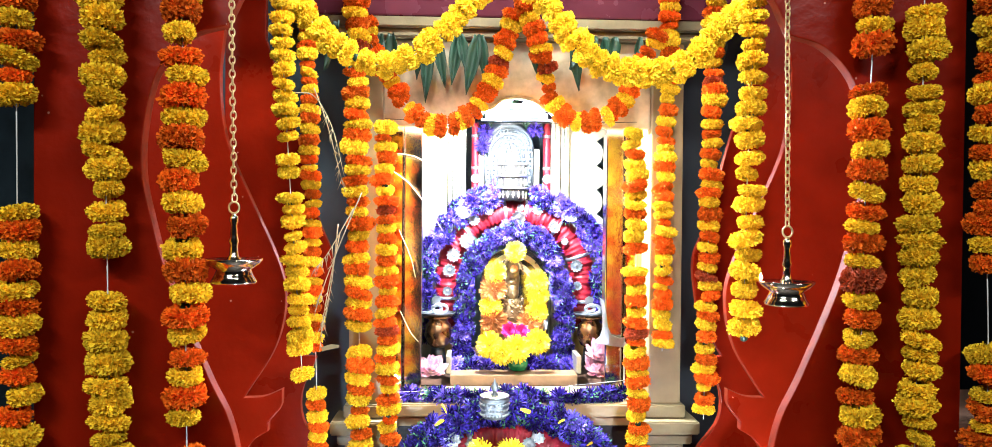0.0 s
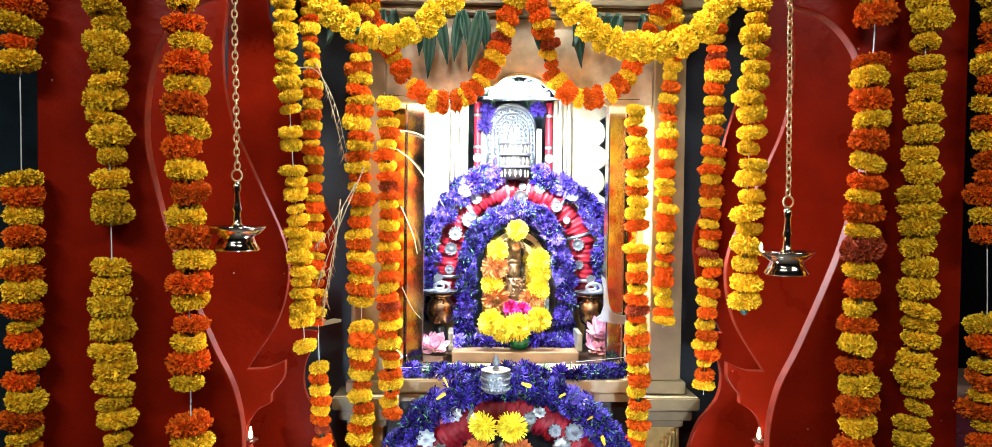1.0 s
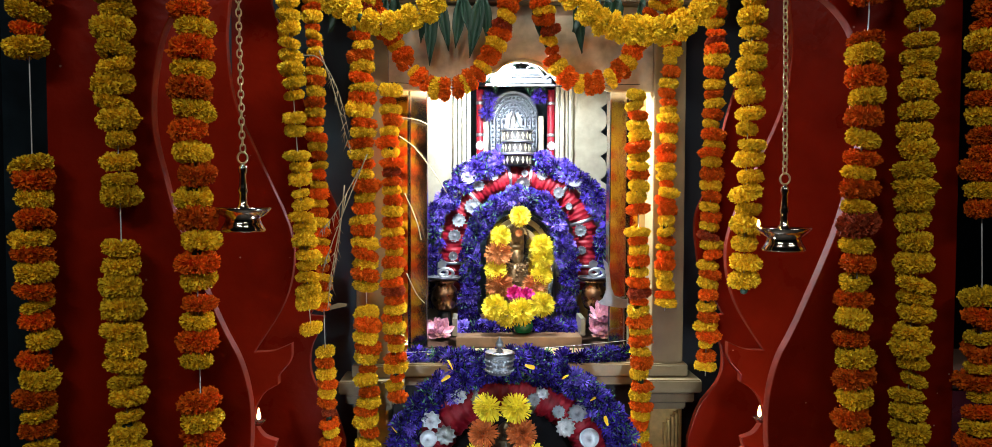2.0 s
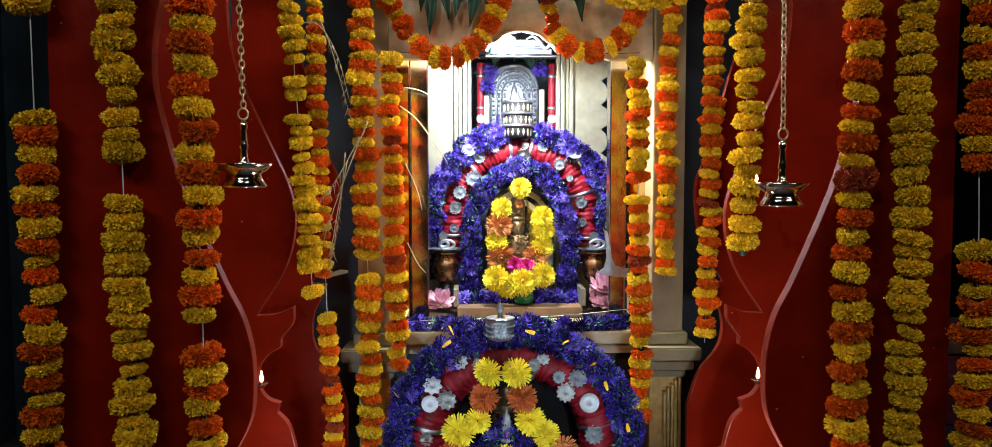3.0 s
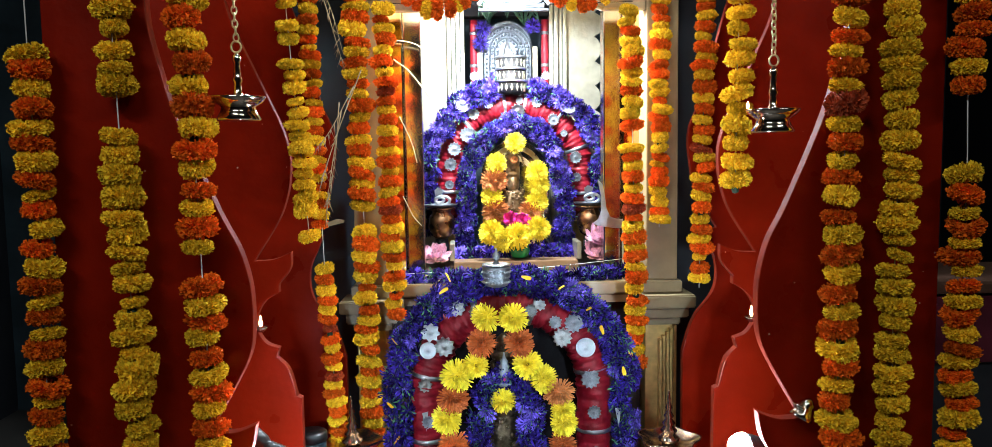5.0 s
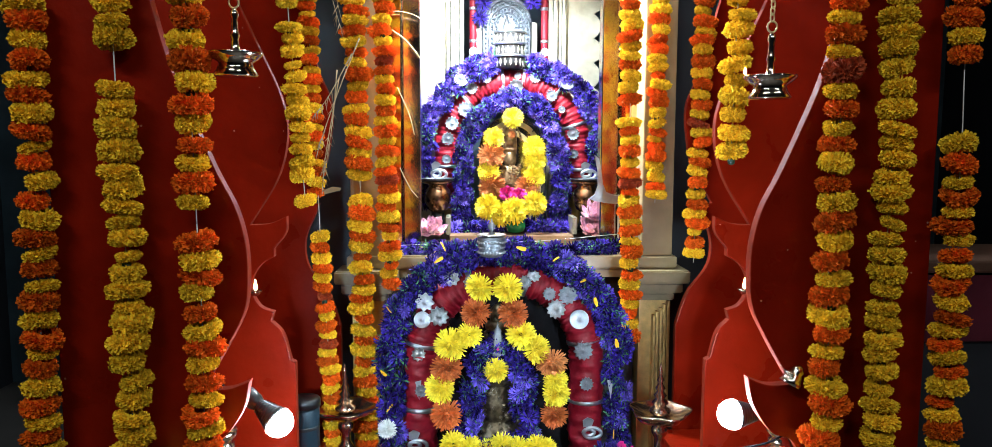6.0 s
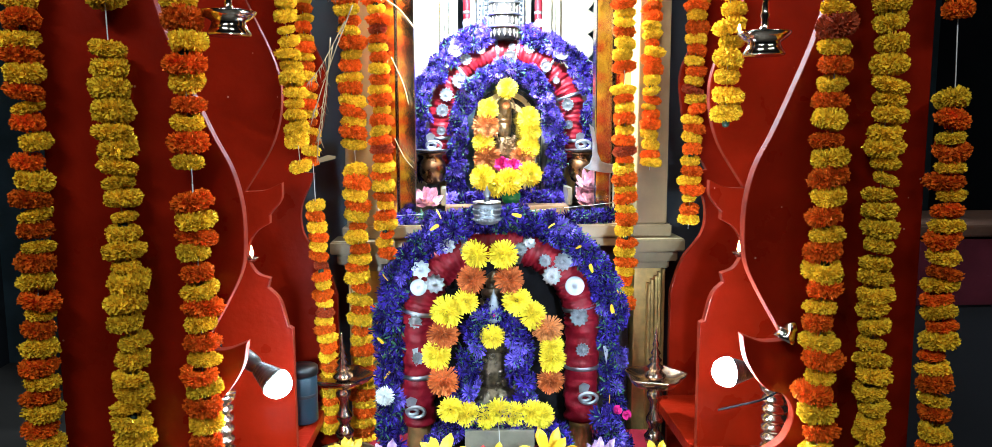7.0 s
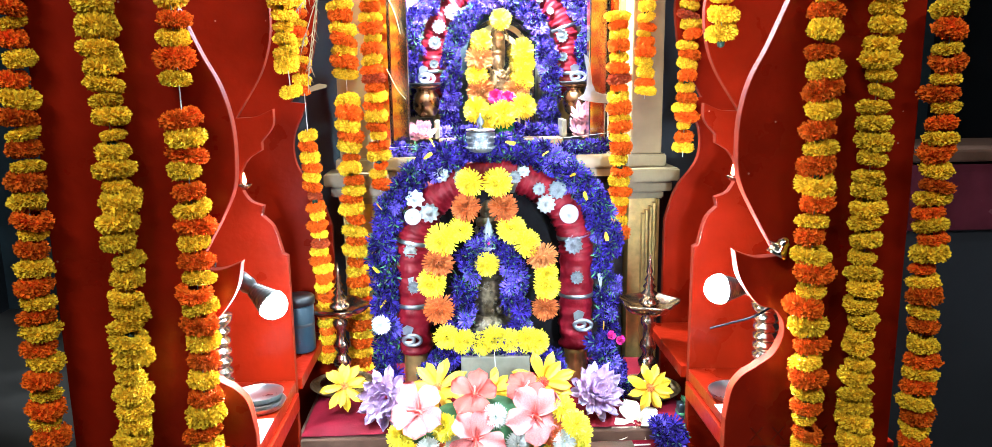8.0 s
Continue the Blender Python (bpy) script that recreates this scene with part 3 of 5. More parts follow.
garland([(-0.524, Y0, 2.45), (-0.519, Y0, 2.0), (-0.512, Y0, 1.5)], 0.037, "M", MIXED, seed=5)
garland([(-0.512, Y0, 1.5), (-0.509, Y0, 1.3), (-0.514, Y0, 1.1), (-0.523, Y0, 0.72)], 0.036, "OY", MIXED, seed=6, ends=(0.012, 0))
garland([(0.546, Y0, 2.45), (0.549, Y0, 2.25), (0.551, Y0, 2.095)], 0.034, "YO", MIXED, seed=7)
garland([(0.551, Y0, 2.095), (0.544, Y0, 1.9), (0.54, Y0, 1.6), (0.538, Y0, 1.3), (0.544, Y0, 1.0), (0.55, Y0, 0.72)], 0.036, "OY", MIXED, seed=8, ends=(0.03, 0))
garland([(0.637, Y0, 2.45), (0.634, Y0, 2.185), (0.633, Y0, 1.8), (0.63, Y0, 1.4), (0.636, Y0, 1.1), (0.645, Y0, 0.72)], 0.035, "Y", YELLOW, 0.88, seed=9, ends=(0.26, 0))
garland([(0.75, Y0, 2.45), (0.748, Y0, 2.1), (0.744, Y0, 1.755)], 0.034, "MMMMYOO", MIXED, seed=10)
garland([(0.744, Y0, 1.755), (0.748, Y0, 1.6), (0.746, Y0, 1.3), (0.75, Y0, 1.0), (0.754, Y0, 0.72)], 0.034, "YO", MIXED, seed=11, ends=(0.105, 0))

# ---- garlands between the screens ----
garland([(-0.482, 1.69, 2.40), (-0.476, 1.69, 2.2), (-0.462, 1.69, 1.95), (-0.445, 1.69, 1.7), (-0.431, 1.69, 1.495)], 0.031, "YYYYYYYYYYYYYY_YY_YYYYYYYYYYYYY_Y", YELLOW, 0.95, seed=12)
garland([(0.512, 1.715, 2.495), (0.511, 1.64, 2.38), (0.506, 1.63, 2.2), (0.497, 1.63, 1.9), (0.494, 1.63, 1.6)], 0.037, "Y", YELLOW, 0.98, seed=13)
SWAG = "swag of yellow marigolds hung across the arch"
garland([(-0.50, 1.75, 2.36), (-0.45, 1.77, 2.292), (-0.39, 1.77, 2.232), (-0.32, 1.77, 2.188), (-0.265, 1.77, 2.18), (-0.2, 1.77, 2.205), (-0.142, 1.77, 2.254),
         (-0.07, 1.77, 2.327), (-0.03, 1.77, 2.38)], 0.038, "Y", SWAG, 0.78, seed=14)
garland([(0.03, 1.77, 2.38), (0.076, 1.77, 2.325), (0.119, 1.77, 2.29), (0.168, 1.77, 2.222), (0.228, 1.77, 2.183), (0.328, 1.77, 2.168), (0.414, 1.77, 2.2),
         (0.486, 1.77, 2.273), (0.555, 1.77, 2.33)], 0.039, "Y", SWAG, 0.78, seed=15)
BACKG = "slender garland of yellow and orange marigolds before the shrine"
garland([(-0.497, 2.02, 2.50), (-0.49, 2.02, 2.2), (-0.48, 2.02, 1.8), (-0.468, 2.02, 1.49)], 0.030, "M", BACKG, 0.82, seed=16)
garland([(-0.468, 2.02, 1.49), (-0.462, 2.02, 1.3), (-0.445, 2.02, 1.0), (-0.443, 2.02, 0.76)], 0.031, "YO", BACKG, 0.82, seed=17, ends=(0.09, 0))
garland([(-0.385, 2.12, 2.50), (-0.382, 2.12, 2.1), (-0.378, 2.12, 1.75), (-0.372, 2.12, 1.51)], 0.041, "OY", BACKG, 0.8, seed=18)
garland([(-0.372, 2.12, 1.51), (-0.37, 2.12, 1.3), (-0.366, 2.12, 1.0), (-0.366, 2.12, 0.68)], 0.041, "YO", BACKG, 0.78, seed=19, ends=(0.02, 0))
garland([(-0.308, 2.12, 2.095), (-0.304, 2.12, 1.9), (-0.297, 2.12, 1.6), (-0.292, 2.12, 1.22)], 0.036, "YO", BACKG, 0.8, seed=20)
garland([(0.374, 2.14, 2.09), (0.376, 2.14, 1.9), (0.38, 2.14, 1.74)], 0.037, "YYO", BACKG, 0.8, seed=21)
garland([(0.38, 2.14, 1.74), (0.385, 2.14, 1.5), (0.39, 2.14, 1.3), (0.392, 2.14, 1.05)], 0.038, "YO", BACKG, 0.8, seed=22, ends=(0.03, 0))
garland([(0.484, 2.19, 2.50), (0.477, 2.19, 2.2), (0.47, 2.19, 1.9), (0.469, 2.19, 1.465)], 0.034, "MMMMOY", BACKG, 0.8, seed=23)
garland([(0.562, 2.05, 2.50), (0.56, 2.05, 2.2), (0.553, 2.05, 1.8), (0.545, 2.05, 1.31)], 0.035, "OY", BACKG, 0.8, seed=24)
OSW = "swag of orange and yellow marigolds under the frieze"
garland([(-0.40, 2.17, 2.50), (-0.36, 2.17, 2.33), (-0.295, 2.19, 2.211), (-0.242, 2.19, 2.133), (-0.172, 2.19, 2.093), (-0.084, 2.19, 2.118), (-0.03, 2.19, 2.2),
         (0.005, 2.19, 2.285), (0.05, 2.17, 2.43)], 0.036, "OOY", OSW, 0.78, seed=25)
garland([(0.06, 2.15, 2.45), (0.10, 2.15, 2.34), (0.127, 2.17, 2.27), (0.145, 2.19, 2.174), (0.208, 2.19, 2.113), (0.28, 2.19, 2.117), (0.35, 2.19, 2.168),
         (0.394, 2.19, 2.257), (0.447, 2.17, 2.36)], 0.036, "OOY", OSW, 0.78, seed=26)

# ---- bulbs ----
nb = thing("niche_bulb", (0.004, 2.345, 2.165), "glaring white bulb lit inside the niche", "bulb")
part("glass", lathe("glass", [(0.004, -0.036), (0.02, -0.032), (0.03, -0.015), (0.031, 0.004), (0.022, 0.026), (0.014, 0.034)], NICHEB, 20), nb)
part("holder", lathe("holder", [(0.015, 0.036), (0.018, 0.04), (0.018, 0.07), (0.012, 0.23)], BLACKP, 16), nb)


def bulb(x, y, z, aim, cable):
    b = thing("bulb", look((x, y, z), aim), "round white bulb lit, in a black holder by the arch screen", "bulb", "shrine bulbs")
    part("glass", lathe("glass", [(0.003, -0.029), (0.012, -0.027), (0.021, -0.020), (0.0265, -0.009), (0.0275, 0.001), (0.004, 0.0015)], BULB, 40), b)
    rings = [(0.0265, 0.002), (0.0268, 0.006)]
    for k in range(7):
        rr = 0.0262 - 0.0018 * k
        rings += [(rr, 0.008 + 0.006 * k), (rr - 0.0028, 0.010 + 0.006 * k), (rr - 0.0028, 0.012 + 0.006 * k)]
    holder = part("holder", lathe("holder", rings + [(0.0145, 0.054), (0.0165, 0.058), (0.0165, 0.082), (0.012, 0.09), (0.004, 0.093)], GREYP, 24), b)
    inv = b.matrix_world.inverted()
    part("cable", tube("cable", [inv @ q for q in spline(cable, 8)], 0.0022, BLACKC, 6), holder)
    return b


bulb(-0.424, 1.373, 1.121, (0.13, 1.12, 0.75), [(-0.505, 1.36, 1.182), (-0.512, 1.345, 1.20), (-0.508, 1.33, 1.215), (-0.52, 1.316, 1.222)])
bulb(0.418, 1.349, 1.135, (-0.2, 1.22, 1.15), [(0.525, 1.372, 1.13), (0.55, 1.36, 1.12), (0.50, 1.36, 1.08), (0.46, 1.40, 1.05), (0.43, 1.43, 1.03)])


# ---- hanging lamps ----
def hanging_lamp(x, y, z, top, flame):
    h = thing("hanging_oil_lamp", (x, y, z), "polished brass oil lamp hanging on a link chain", "oil lamp", "hanging lamps")
    part("bowl", lathe("bowl", [(0.004, -0.030), (0.033, -0.030), (0.035, -0.027), (0.029, -0.017), (0.026, -0.008), (0.038, 0.0), (0.043, 0.006), (0.0435, 0.009),
                                (0.040, 0.008), (0.03, 0.003), (0.008, 0.002), (0.004, 0.004)], DIYA, 40, 0.02, 5), h)
    part("stem", lathe("stem", [(0.009, 0.003), (0.011, 0.008), (0.007, 0.014), (0.0055, 0.03), (0.008, 0.036), (0.006, 0.042), (0.0045, 0.062), (0.007, 0.068), (0.006, 0.075), (0.002, 0.08)], DIYA, 20), h)
    ring = [(0.008 * math.cos(a), 0, 0.089 + 0.009 * math.sin(a)) for a in (i * math.pi / 8 for i in range(16))]
    part("ring", tube("ring", ring, 0.0016, BRASS, 8, closed=True), h)
    hw, hh = 0.0042, 0.0070
    link = tube("chain_link", [(hw * math.cos(a) * (1 if abs(math.sin(a)) < 0.8 else 0.9), 0, hh * math.sin(a)) for a in (i * math.pi / 7 for i in range(14))], 0.0013, BRASS, 7, closed=True)
    n = int((top - z - 0.1) / 0.0108)
    for i in range(n):
        part("chain_link", link, h, at(random.uniform(-0.0006, 0.0006) - 0.008 * (i / n) * (1 if x > 0 else 1), 0, 0.104 + i * 0.0108, 1, 0, 0, 90 * (i % 2) + 25))
    if flame:
        part("flame", lathe("flame", [(0.001, -0.002), (0.0028, 0.001), (0.0028, 0.004), (0.0008, 0.01)], FLAME, 8), h, at(-0.043, 0, 0.012))
    return h


hanging_lamp(-0.451, 1.276, 1.768, 2.37, False)
hanging_lamp(0.433, 1.276, 1.737, 2.37, True)


def wall_diya(x, y, z):
    d = thing("small_oil_lamp", (x, y, z), "little clay oil lamp with a live flame", "oil lamp", "small oil lamps")
    part("dish", lathe("dish", [(0.003, -0.012), (0.008, -0.011), (0.014, -0.003), (0.0155, 0.0), (0.013, -0.001), (0.003, -0.006)], BRONZE, 20), d)
    part("flame", lathe("flame", [(0.001, 0.0), (0.0045, 0.005), (0.0042, 0.011), (0.0008, 0.026)], FLAME, 10), d)


wall_diya(-0.549, 1.70, 1.303)
wall_diya(0.560, 1.70, 1.303)

# ---- flower heads ----
ASTER = [petals("aster_flower", [(20, 0.14, 0.84, 0.15, 4, -20, 0.0, 0.10), (18, 0.12, 0.74, 0.145, 28, -24, 0.07, 0.10), (13, 0.1, 0.52, 0.13, 54, -20, 0.14, 0.09)],
                 m, core=0.16, core_z=0.03, seed=40 + i, centre=CHY if i % 3 == 0 else None, centre_r=0.17) for i, m in enumerate((VIO, VIO, VIO_L, VIO, VIO, VIO, VIO))]
ASTER_PALE = [petals("aster_flower", [(20, 0.14, 0.84, 0.15, 4, -20, 0.0, 0.10), (18, 0.12, 0.74, 0.145, 28, -24, 0.07, 0.10), (13, 0.1, 0.52, 0.13, 54, -20, 0.14, 0.09)],
                      m, core=0.16, core_z=0.03, seed=50 + i) for i, m in enumerate((VIO_L, VIO, VIO_L))]


def chrys(material, seed, centre=None):
    layers = [(34, 0.4, 0.58, 0.105, -14, 30, 0.02, 0.05), (36, 0.36, 0.58, 0.10, 4, 34, 0.08, 0.05), (36, 0.31, 0.54, 0.10, 20, 38, 0.15, 0.05), (32, 0.25, 0.50, 0.095, 36, 42, 0.21, 0.05),
              (26, 0.17, 0.43, 0.09, 52, 44, 0.26, 0.05), (20, 0.09, 0.36, 0.085, 68, 40, 0.30, 0.05), (12, 0.03, 0.30, 0.08, 80, 30, 0.33, 0.05)]
    return petals("chrysanthemum_flower", layers, material, core=0.36, core_z=0.06, seed=seed, centre=centre, centre_r=0.1, twist=0.5)


CHRY = {"Y": [chrys(CHY, 60 + i) for i in range(3)], "R": [chrys(RUST, 70 + i, RUST) for i in range(2)], "P": [chrys(PEACH, 80 + i) for i in range(2)]}
WHITE_HEAD = chrys(WHT, 90)
SPRIGM = petals("sprig", [(5, 0.0, 1.0, 0.12, 35, -20, 0, 0.1), (5, 0.0, 0.8, 0.1, 60, -20, 0, 0.1)], SPRIG, seed=3)
NOSE = Vector((0, -1, 0.12))


def face(d, rnd, spread=0.35):
    d = (Vector(d) + Vector((rnd.gauss(0, spread), rnd.gauss(0, spread), rnd.gauss(0, spread)))).normalized()
    return d.to_track_quat("Z", "Y") @ Euler((0, 0, rnd.uniform(0, 6.28))).to_quaternion()


def aster_garland(points, width, count, size, label, heads=None, seed=1, sprigs=0.85, group="aster garlands"):
    rnd = random.Random(seed)
    line = spline(points, 12)
    org = Vector(line[0])
    g = thing("aster_garland", (*org,), label, "garland", group)
    part("stem", tube("stem", [q - org for q in line[::4]], width * 0.3, LEAF, 7), g)
    gv, gf = [], []
    for i in range(count):
        u = (i + rnd.random()) / count * (len(line) - 1.001)
        k = int(u)
        p = line[k].lerp(line[k + 1], u - k)
        t = (line[k + 1] - line[k]).normalized()
        side = t.cross(Vector((0, 1, 0))).normalized()
        a = rnd.uniform(-1.45, 1.45)
        n = Vector((0, -1, 0)) * math.cos(a) + side * math.sin(a)
        pos = p + n * width * rnd.uniform(0.55, 1.1) - org
        s = size * rnd.uniform(0.8, 1.15)
        part("aster_flower", rnd.choice(heads or ASTER), g, Matrix.LocRotScale(pos, face(n, rnd, 0.5), (s, s, s)))
        if rnd.random() < sprigs:
            m = Matrix.LocRotScale(pos - n * size * 0.2, face(n + side * rnd.choice((-1, 1)), rnd, 0.4), (size * 1.1,) * 3)
            b0 = len(gv)
            gv += [m @ v.co for v in SPRIGM.vertices]
            gf += [[b0 + q for q in f.vertices] for f in SPRIGM.polygons]
    if gv:
        tagged(part("greenery", mesh("greenery", gv, gf, SPRIG), g), "", "", "", "stuff")
    return g


def head_at(kind, x, y, z, size, seed, label="", group="chrysanthemums", d=NOSE):
    names = {"Y": "bright yellow chrysanthemum pinned on the deity's garland", "R": "rust brown chrysanthemum pinned on the deity's garland", "P": "peach orange chrysanthemum beside the deity"}
    rnd = random.Random(seed)
    me = rnd.choice(CHRY[kind])
    ob = new("chrysanthemum", me)
    ob.matrix_world = Matrix.LocRotScale((x, y, z), face(d, rnd, 0.22), (size,) * 3)
    return tagged(ob, label or names[kind], "flower", group)


# ---- silver ornaments ----
def rosette(parent, x, y, z, r, material=SILVER, lobes=12, tilt=0, name="rosette"):
    prof = [(0.04, 0.10), (0.14, 0.085), (0.18, 0.03), (0.5, 0.015), (0.86, 0.02), (0.9, 0.06), (0.98, 0.06), (1.0, 0.0), (0.05, -0.03)]
    key = (material.name, lobes)
    if key not in ROS:
        ROS[key] = lathe(name, prof, material, 48, 0.13 if lobes else 0.0, lobes)
    part(name, ROS[key], parent, Matrix.LocRotScale((x, y, z), Euler((radians(90 + tilt), random.uniform(-0.2, 0.2), 0)), (r,) * 3))


ROS = {}


def cobra(parent, x, y, z, s):
    """A flat silver cut-out of a coiled serpent: hood, neck and two coils."""
    pts = [(-0.9, 0.55), (-1.0, 1.5), (-0.4, 1.9), (0.2, 1.7), (0.5, 1.5), (0.2, 0.7)]
    me = plate("serpent_hood", [(px * s, pz * s) for px, pz in pts], -0.001, 0.001, SILVER, 0)
    part("serpent_hood", me, parent, at(x, y, z))
    for dx, dz, r in ((0.3, -0.2, 0.95), (-0.2, -0.1, 0.6)):
        ring = [((dx + r * 1.2 * math.cos(a)) * s, 0, (dz + r * 0.75 * math.sin(a)) * s) for a in (i * math.pi / 8 for i in range(16))]
        part("serpent_coil", tube("serpent_coil", ring, s * 0.26, SILVER, 8, closed=True), parent, at(x, y - 0.003, z))


def arch_line(cx, y, half, spring, rise, foot, n=30):
    pts = [(cx - half, y, foot + (spring - foot) * i / 6) for i in range(6)]
    for i in range(n + 1):
        a = math.pi * (1 - i / n)
        pts.append((cx + half * math.cos(a), y, spring + rise * math.sin(a)))
    return pts + [(cx + half, y, spring - (spring - foot) * (i + 1) / 6) for i in range(6)]


def cloth_arch(name, cx, y, half, spring, rise, foot, r, label, gold_to):
    a = thing(name, (cx, y, gold_to), label, "arch")
    line = [Vector(q) - Vector((cx, y, gold_to)) for q in spline(arch_line(cx, y, half, spring, rise, foot), 5)]
    part("cloth", tube("cloth", line, r, CLOTHR, 26, wrinkle=0.05, folds=0.085), a)
    for s in (-1, 1):
        h = foot - gold_to
        part("foot", lathe("foot", [(r * 0.72, -0.01), (r * 0.76, h * 0.3), (r * 0.7, h * 0.8), (r * 0.8, h + 0.004)], GOLD, 24), a, at(s * half, 0, 0))
    return a, line


def band(parent, line, u, r, wide=0.006):
    k = int(u * (len(line) - 2))
    p, t = Vector(line[k]), (Vector(line[k + 1]) - Vector(line[k])).normalized()
    me = lathe("band", [(r * 0.98, -wide), (r * 1.05, -wide * 0.8), (r * 1.05, wide * 0.8), (r * 0.98, wide)], SILVER, 24)
    part("band", me, parent, Matrix.LocRotScale(p, t.to_track_quat("Z", "Y"), None))


# ---- lower deity ----
low_arch, line = cloth_arch("cloth_wrapped_arch", 0.0225, 2.0, 0.222, 1.06, 0.222, 0.795, 0.045, "crimson cloth wrapped arch with silver ornaments round the lower deity", 0.70)
for u in (0.075, 0.19, 0.415, 0.565, 0.81, 0.925):
    band(low_arch, line, u, 0.046)
for x, z, r, m, lob in ((-0.116, 1.285, 0.021, SILVER, 8), (-0.186, 1.223, 0.025, SILVER, 8), (-0.193, 1.176, 0.024, STEEL, 0), (-0.15, 1.185, 0.027, SILVD, 10),
                        (0.139, 1.243, 0.018, SILVER, 12), (0.187, 1.24, 0.026, SILVER, 12), (0.157, 1.203, 0.026, SILVD, 12), (0.218, 1.175, 0.028, STEEL, 0),
                        (0.230, 1.091, 0.026, SILVER, 12), (0.240, 1.001, 0.019, SILVER, 12), (-0.203, 1.084, 0.019, SILVD, 10), (-0.196, 0.985, 0.018, SILVER, 12),
                        (-0.07, 1.275, 0.016, SILVD, 8), (0.075, 1.275, 0.018, SILVER, 12), (0.10, 1.29, 0.015, SILVER, 8)):
    # seated on the cloth's round face
    rosette(low_arch, x - 0.0225, -0.048, z - 0.70, r * 0.92, SILVB if m is SILVER and z < 1.1 else (SILVER if m is STEEL else (SILVB if m is SILVER and lob == 12 else m)), lob, random.uniform(-6, 6))
cobra(low_arch, -0.21 - 0.0225, -0.057, 0.845 - 0.70, 0.02)
cobra(low_arch, 0.25 - 0.0225, -0.057, 0.875 - 0.70, 0.02)
for x in (-0.232, 0.275):
    part("leaf_ornament", plate("leaf_ornament", [(-0.01, 0.02), (0.006, 0.024), (0.0, -0.03)], 0, 0.001, SILVER, 0), low_arch, at(x - 0.0225 + 0.03, -0.048, 0.99 - 0.7))

aster_garland(arch_line(0.025, 1.985, 0.30, 1.06, 0.295, 0.72), 0.031, 250, 0.029, "thick violet aster garland with green sprigs round the crimson arch", seed=2)
aster_garland([(-0.26, 2.30, 1.312), (-0.1, 2.28, 1.316), (0.1, 2.28, 1.316), (0.25, 2.28, 1.314), (0.385, 2.30, 1.312)], 0.014, 52, 0.03, "row of violet asters laid along the niche sill", seed=5)
aster_garland([(-0.085, 1.93, 0.82), (-0.068, 1.92, 0.95), (-0.05, 1.92, 1.06), (-0.01, 1.92, 1.115), (0.035, 1.92, 1.10), (0.066, 1.92, 1.03), (0.075, 1.92, 0.93), (0.095, 1.93, 0.82)],
              0.022, 90, 0.027, "violet aster garland hung round the lower deity's neck", seed=3)
aster_garland([(-0.16, 1.93, 0.74), (-0.12, 1.92, 0.80), (-0.06, 1.91, 0.835), (0.02, 1.91, 0.845), (0.10, 1.91, 0.83), (0.15, 1.92, 0.79), (0.19, 1.93, 0.74)],
              0.024, 76, 0.028, "violet aster garland heaped at the lower deity's base", seed=4)

# the deity itself: one plain mesh
bm = bmesh.new()
for zz, rx_, ry_, hz in ((0.86, 0.07, 0.05, 0.06), (0.95, 0.05, 0.04, 0.08), (1.03, 0.056, 0.04, 0.05), (1.11, 0.03, 0.03, 0.036), (1.155, 0.034, 0.03, 0.02), (1.185, 0.022, 0.022, 0.03)):
    r = bmesh.ops.create_uvsphere(bm, u_segments=24, v_segments=14, radius=1)
    for v in r["verts"]:
        ripple = 1 + 0.07 * math.sin(v.co.z * 14) + 0.05 * math.sin(math.atan2(v.co.y, v.co.x) * 9)
        v.co = Vector((v.co.x * rx_ * ripple, v.co.y * ry_ * ripple, zz + v.co.z * hz))
rnd = random.Random(4)
for i in range(150):
    zz, a = rnd.uniform(0.82, 1.15), rnd.uniform(math.pi, 2 * math.pi)
    w = 0.06 - 0.11 * abs(zz - 0.9) if zz > 0.9 else 0.064
    r = bmesh.ops.create_icosphere(bm, subdivisions=1, radius=rnd.uniform(0.004, 0.0085))
    for v in r["verts"]:
        v.co += Vector((w * math.cos(a), 0.75 * w * math.sin(a), zz))
idol = new("deity_statue", from_bm("deity_statue", bm, DKBR, True))
idol.location = (0.005, 1.965, 0)
tagged(idol, "small dark metal deity statue under flower garlands", "statue")
back = new("backing_cloth", plate("backing_cloth", [(-0.19, 0.70), (0.23, 0.70)] + [(0.02 + 0.21 * math.cos(i * math.pi / 16), 1.05 + 0.215 * math.sin(i * math.pi / 16)) for i in range(17)], 2.04, 2.05, BLACKC, 0.001))
tagged(back, "black backing board behind the lower deity", "board")

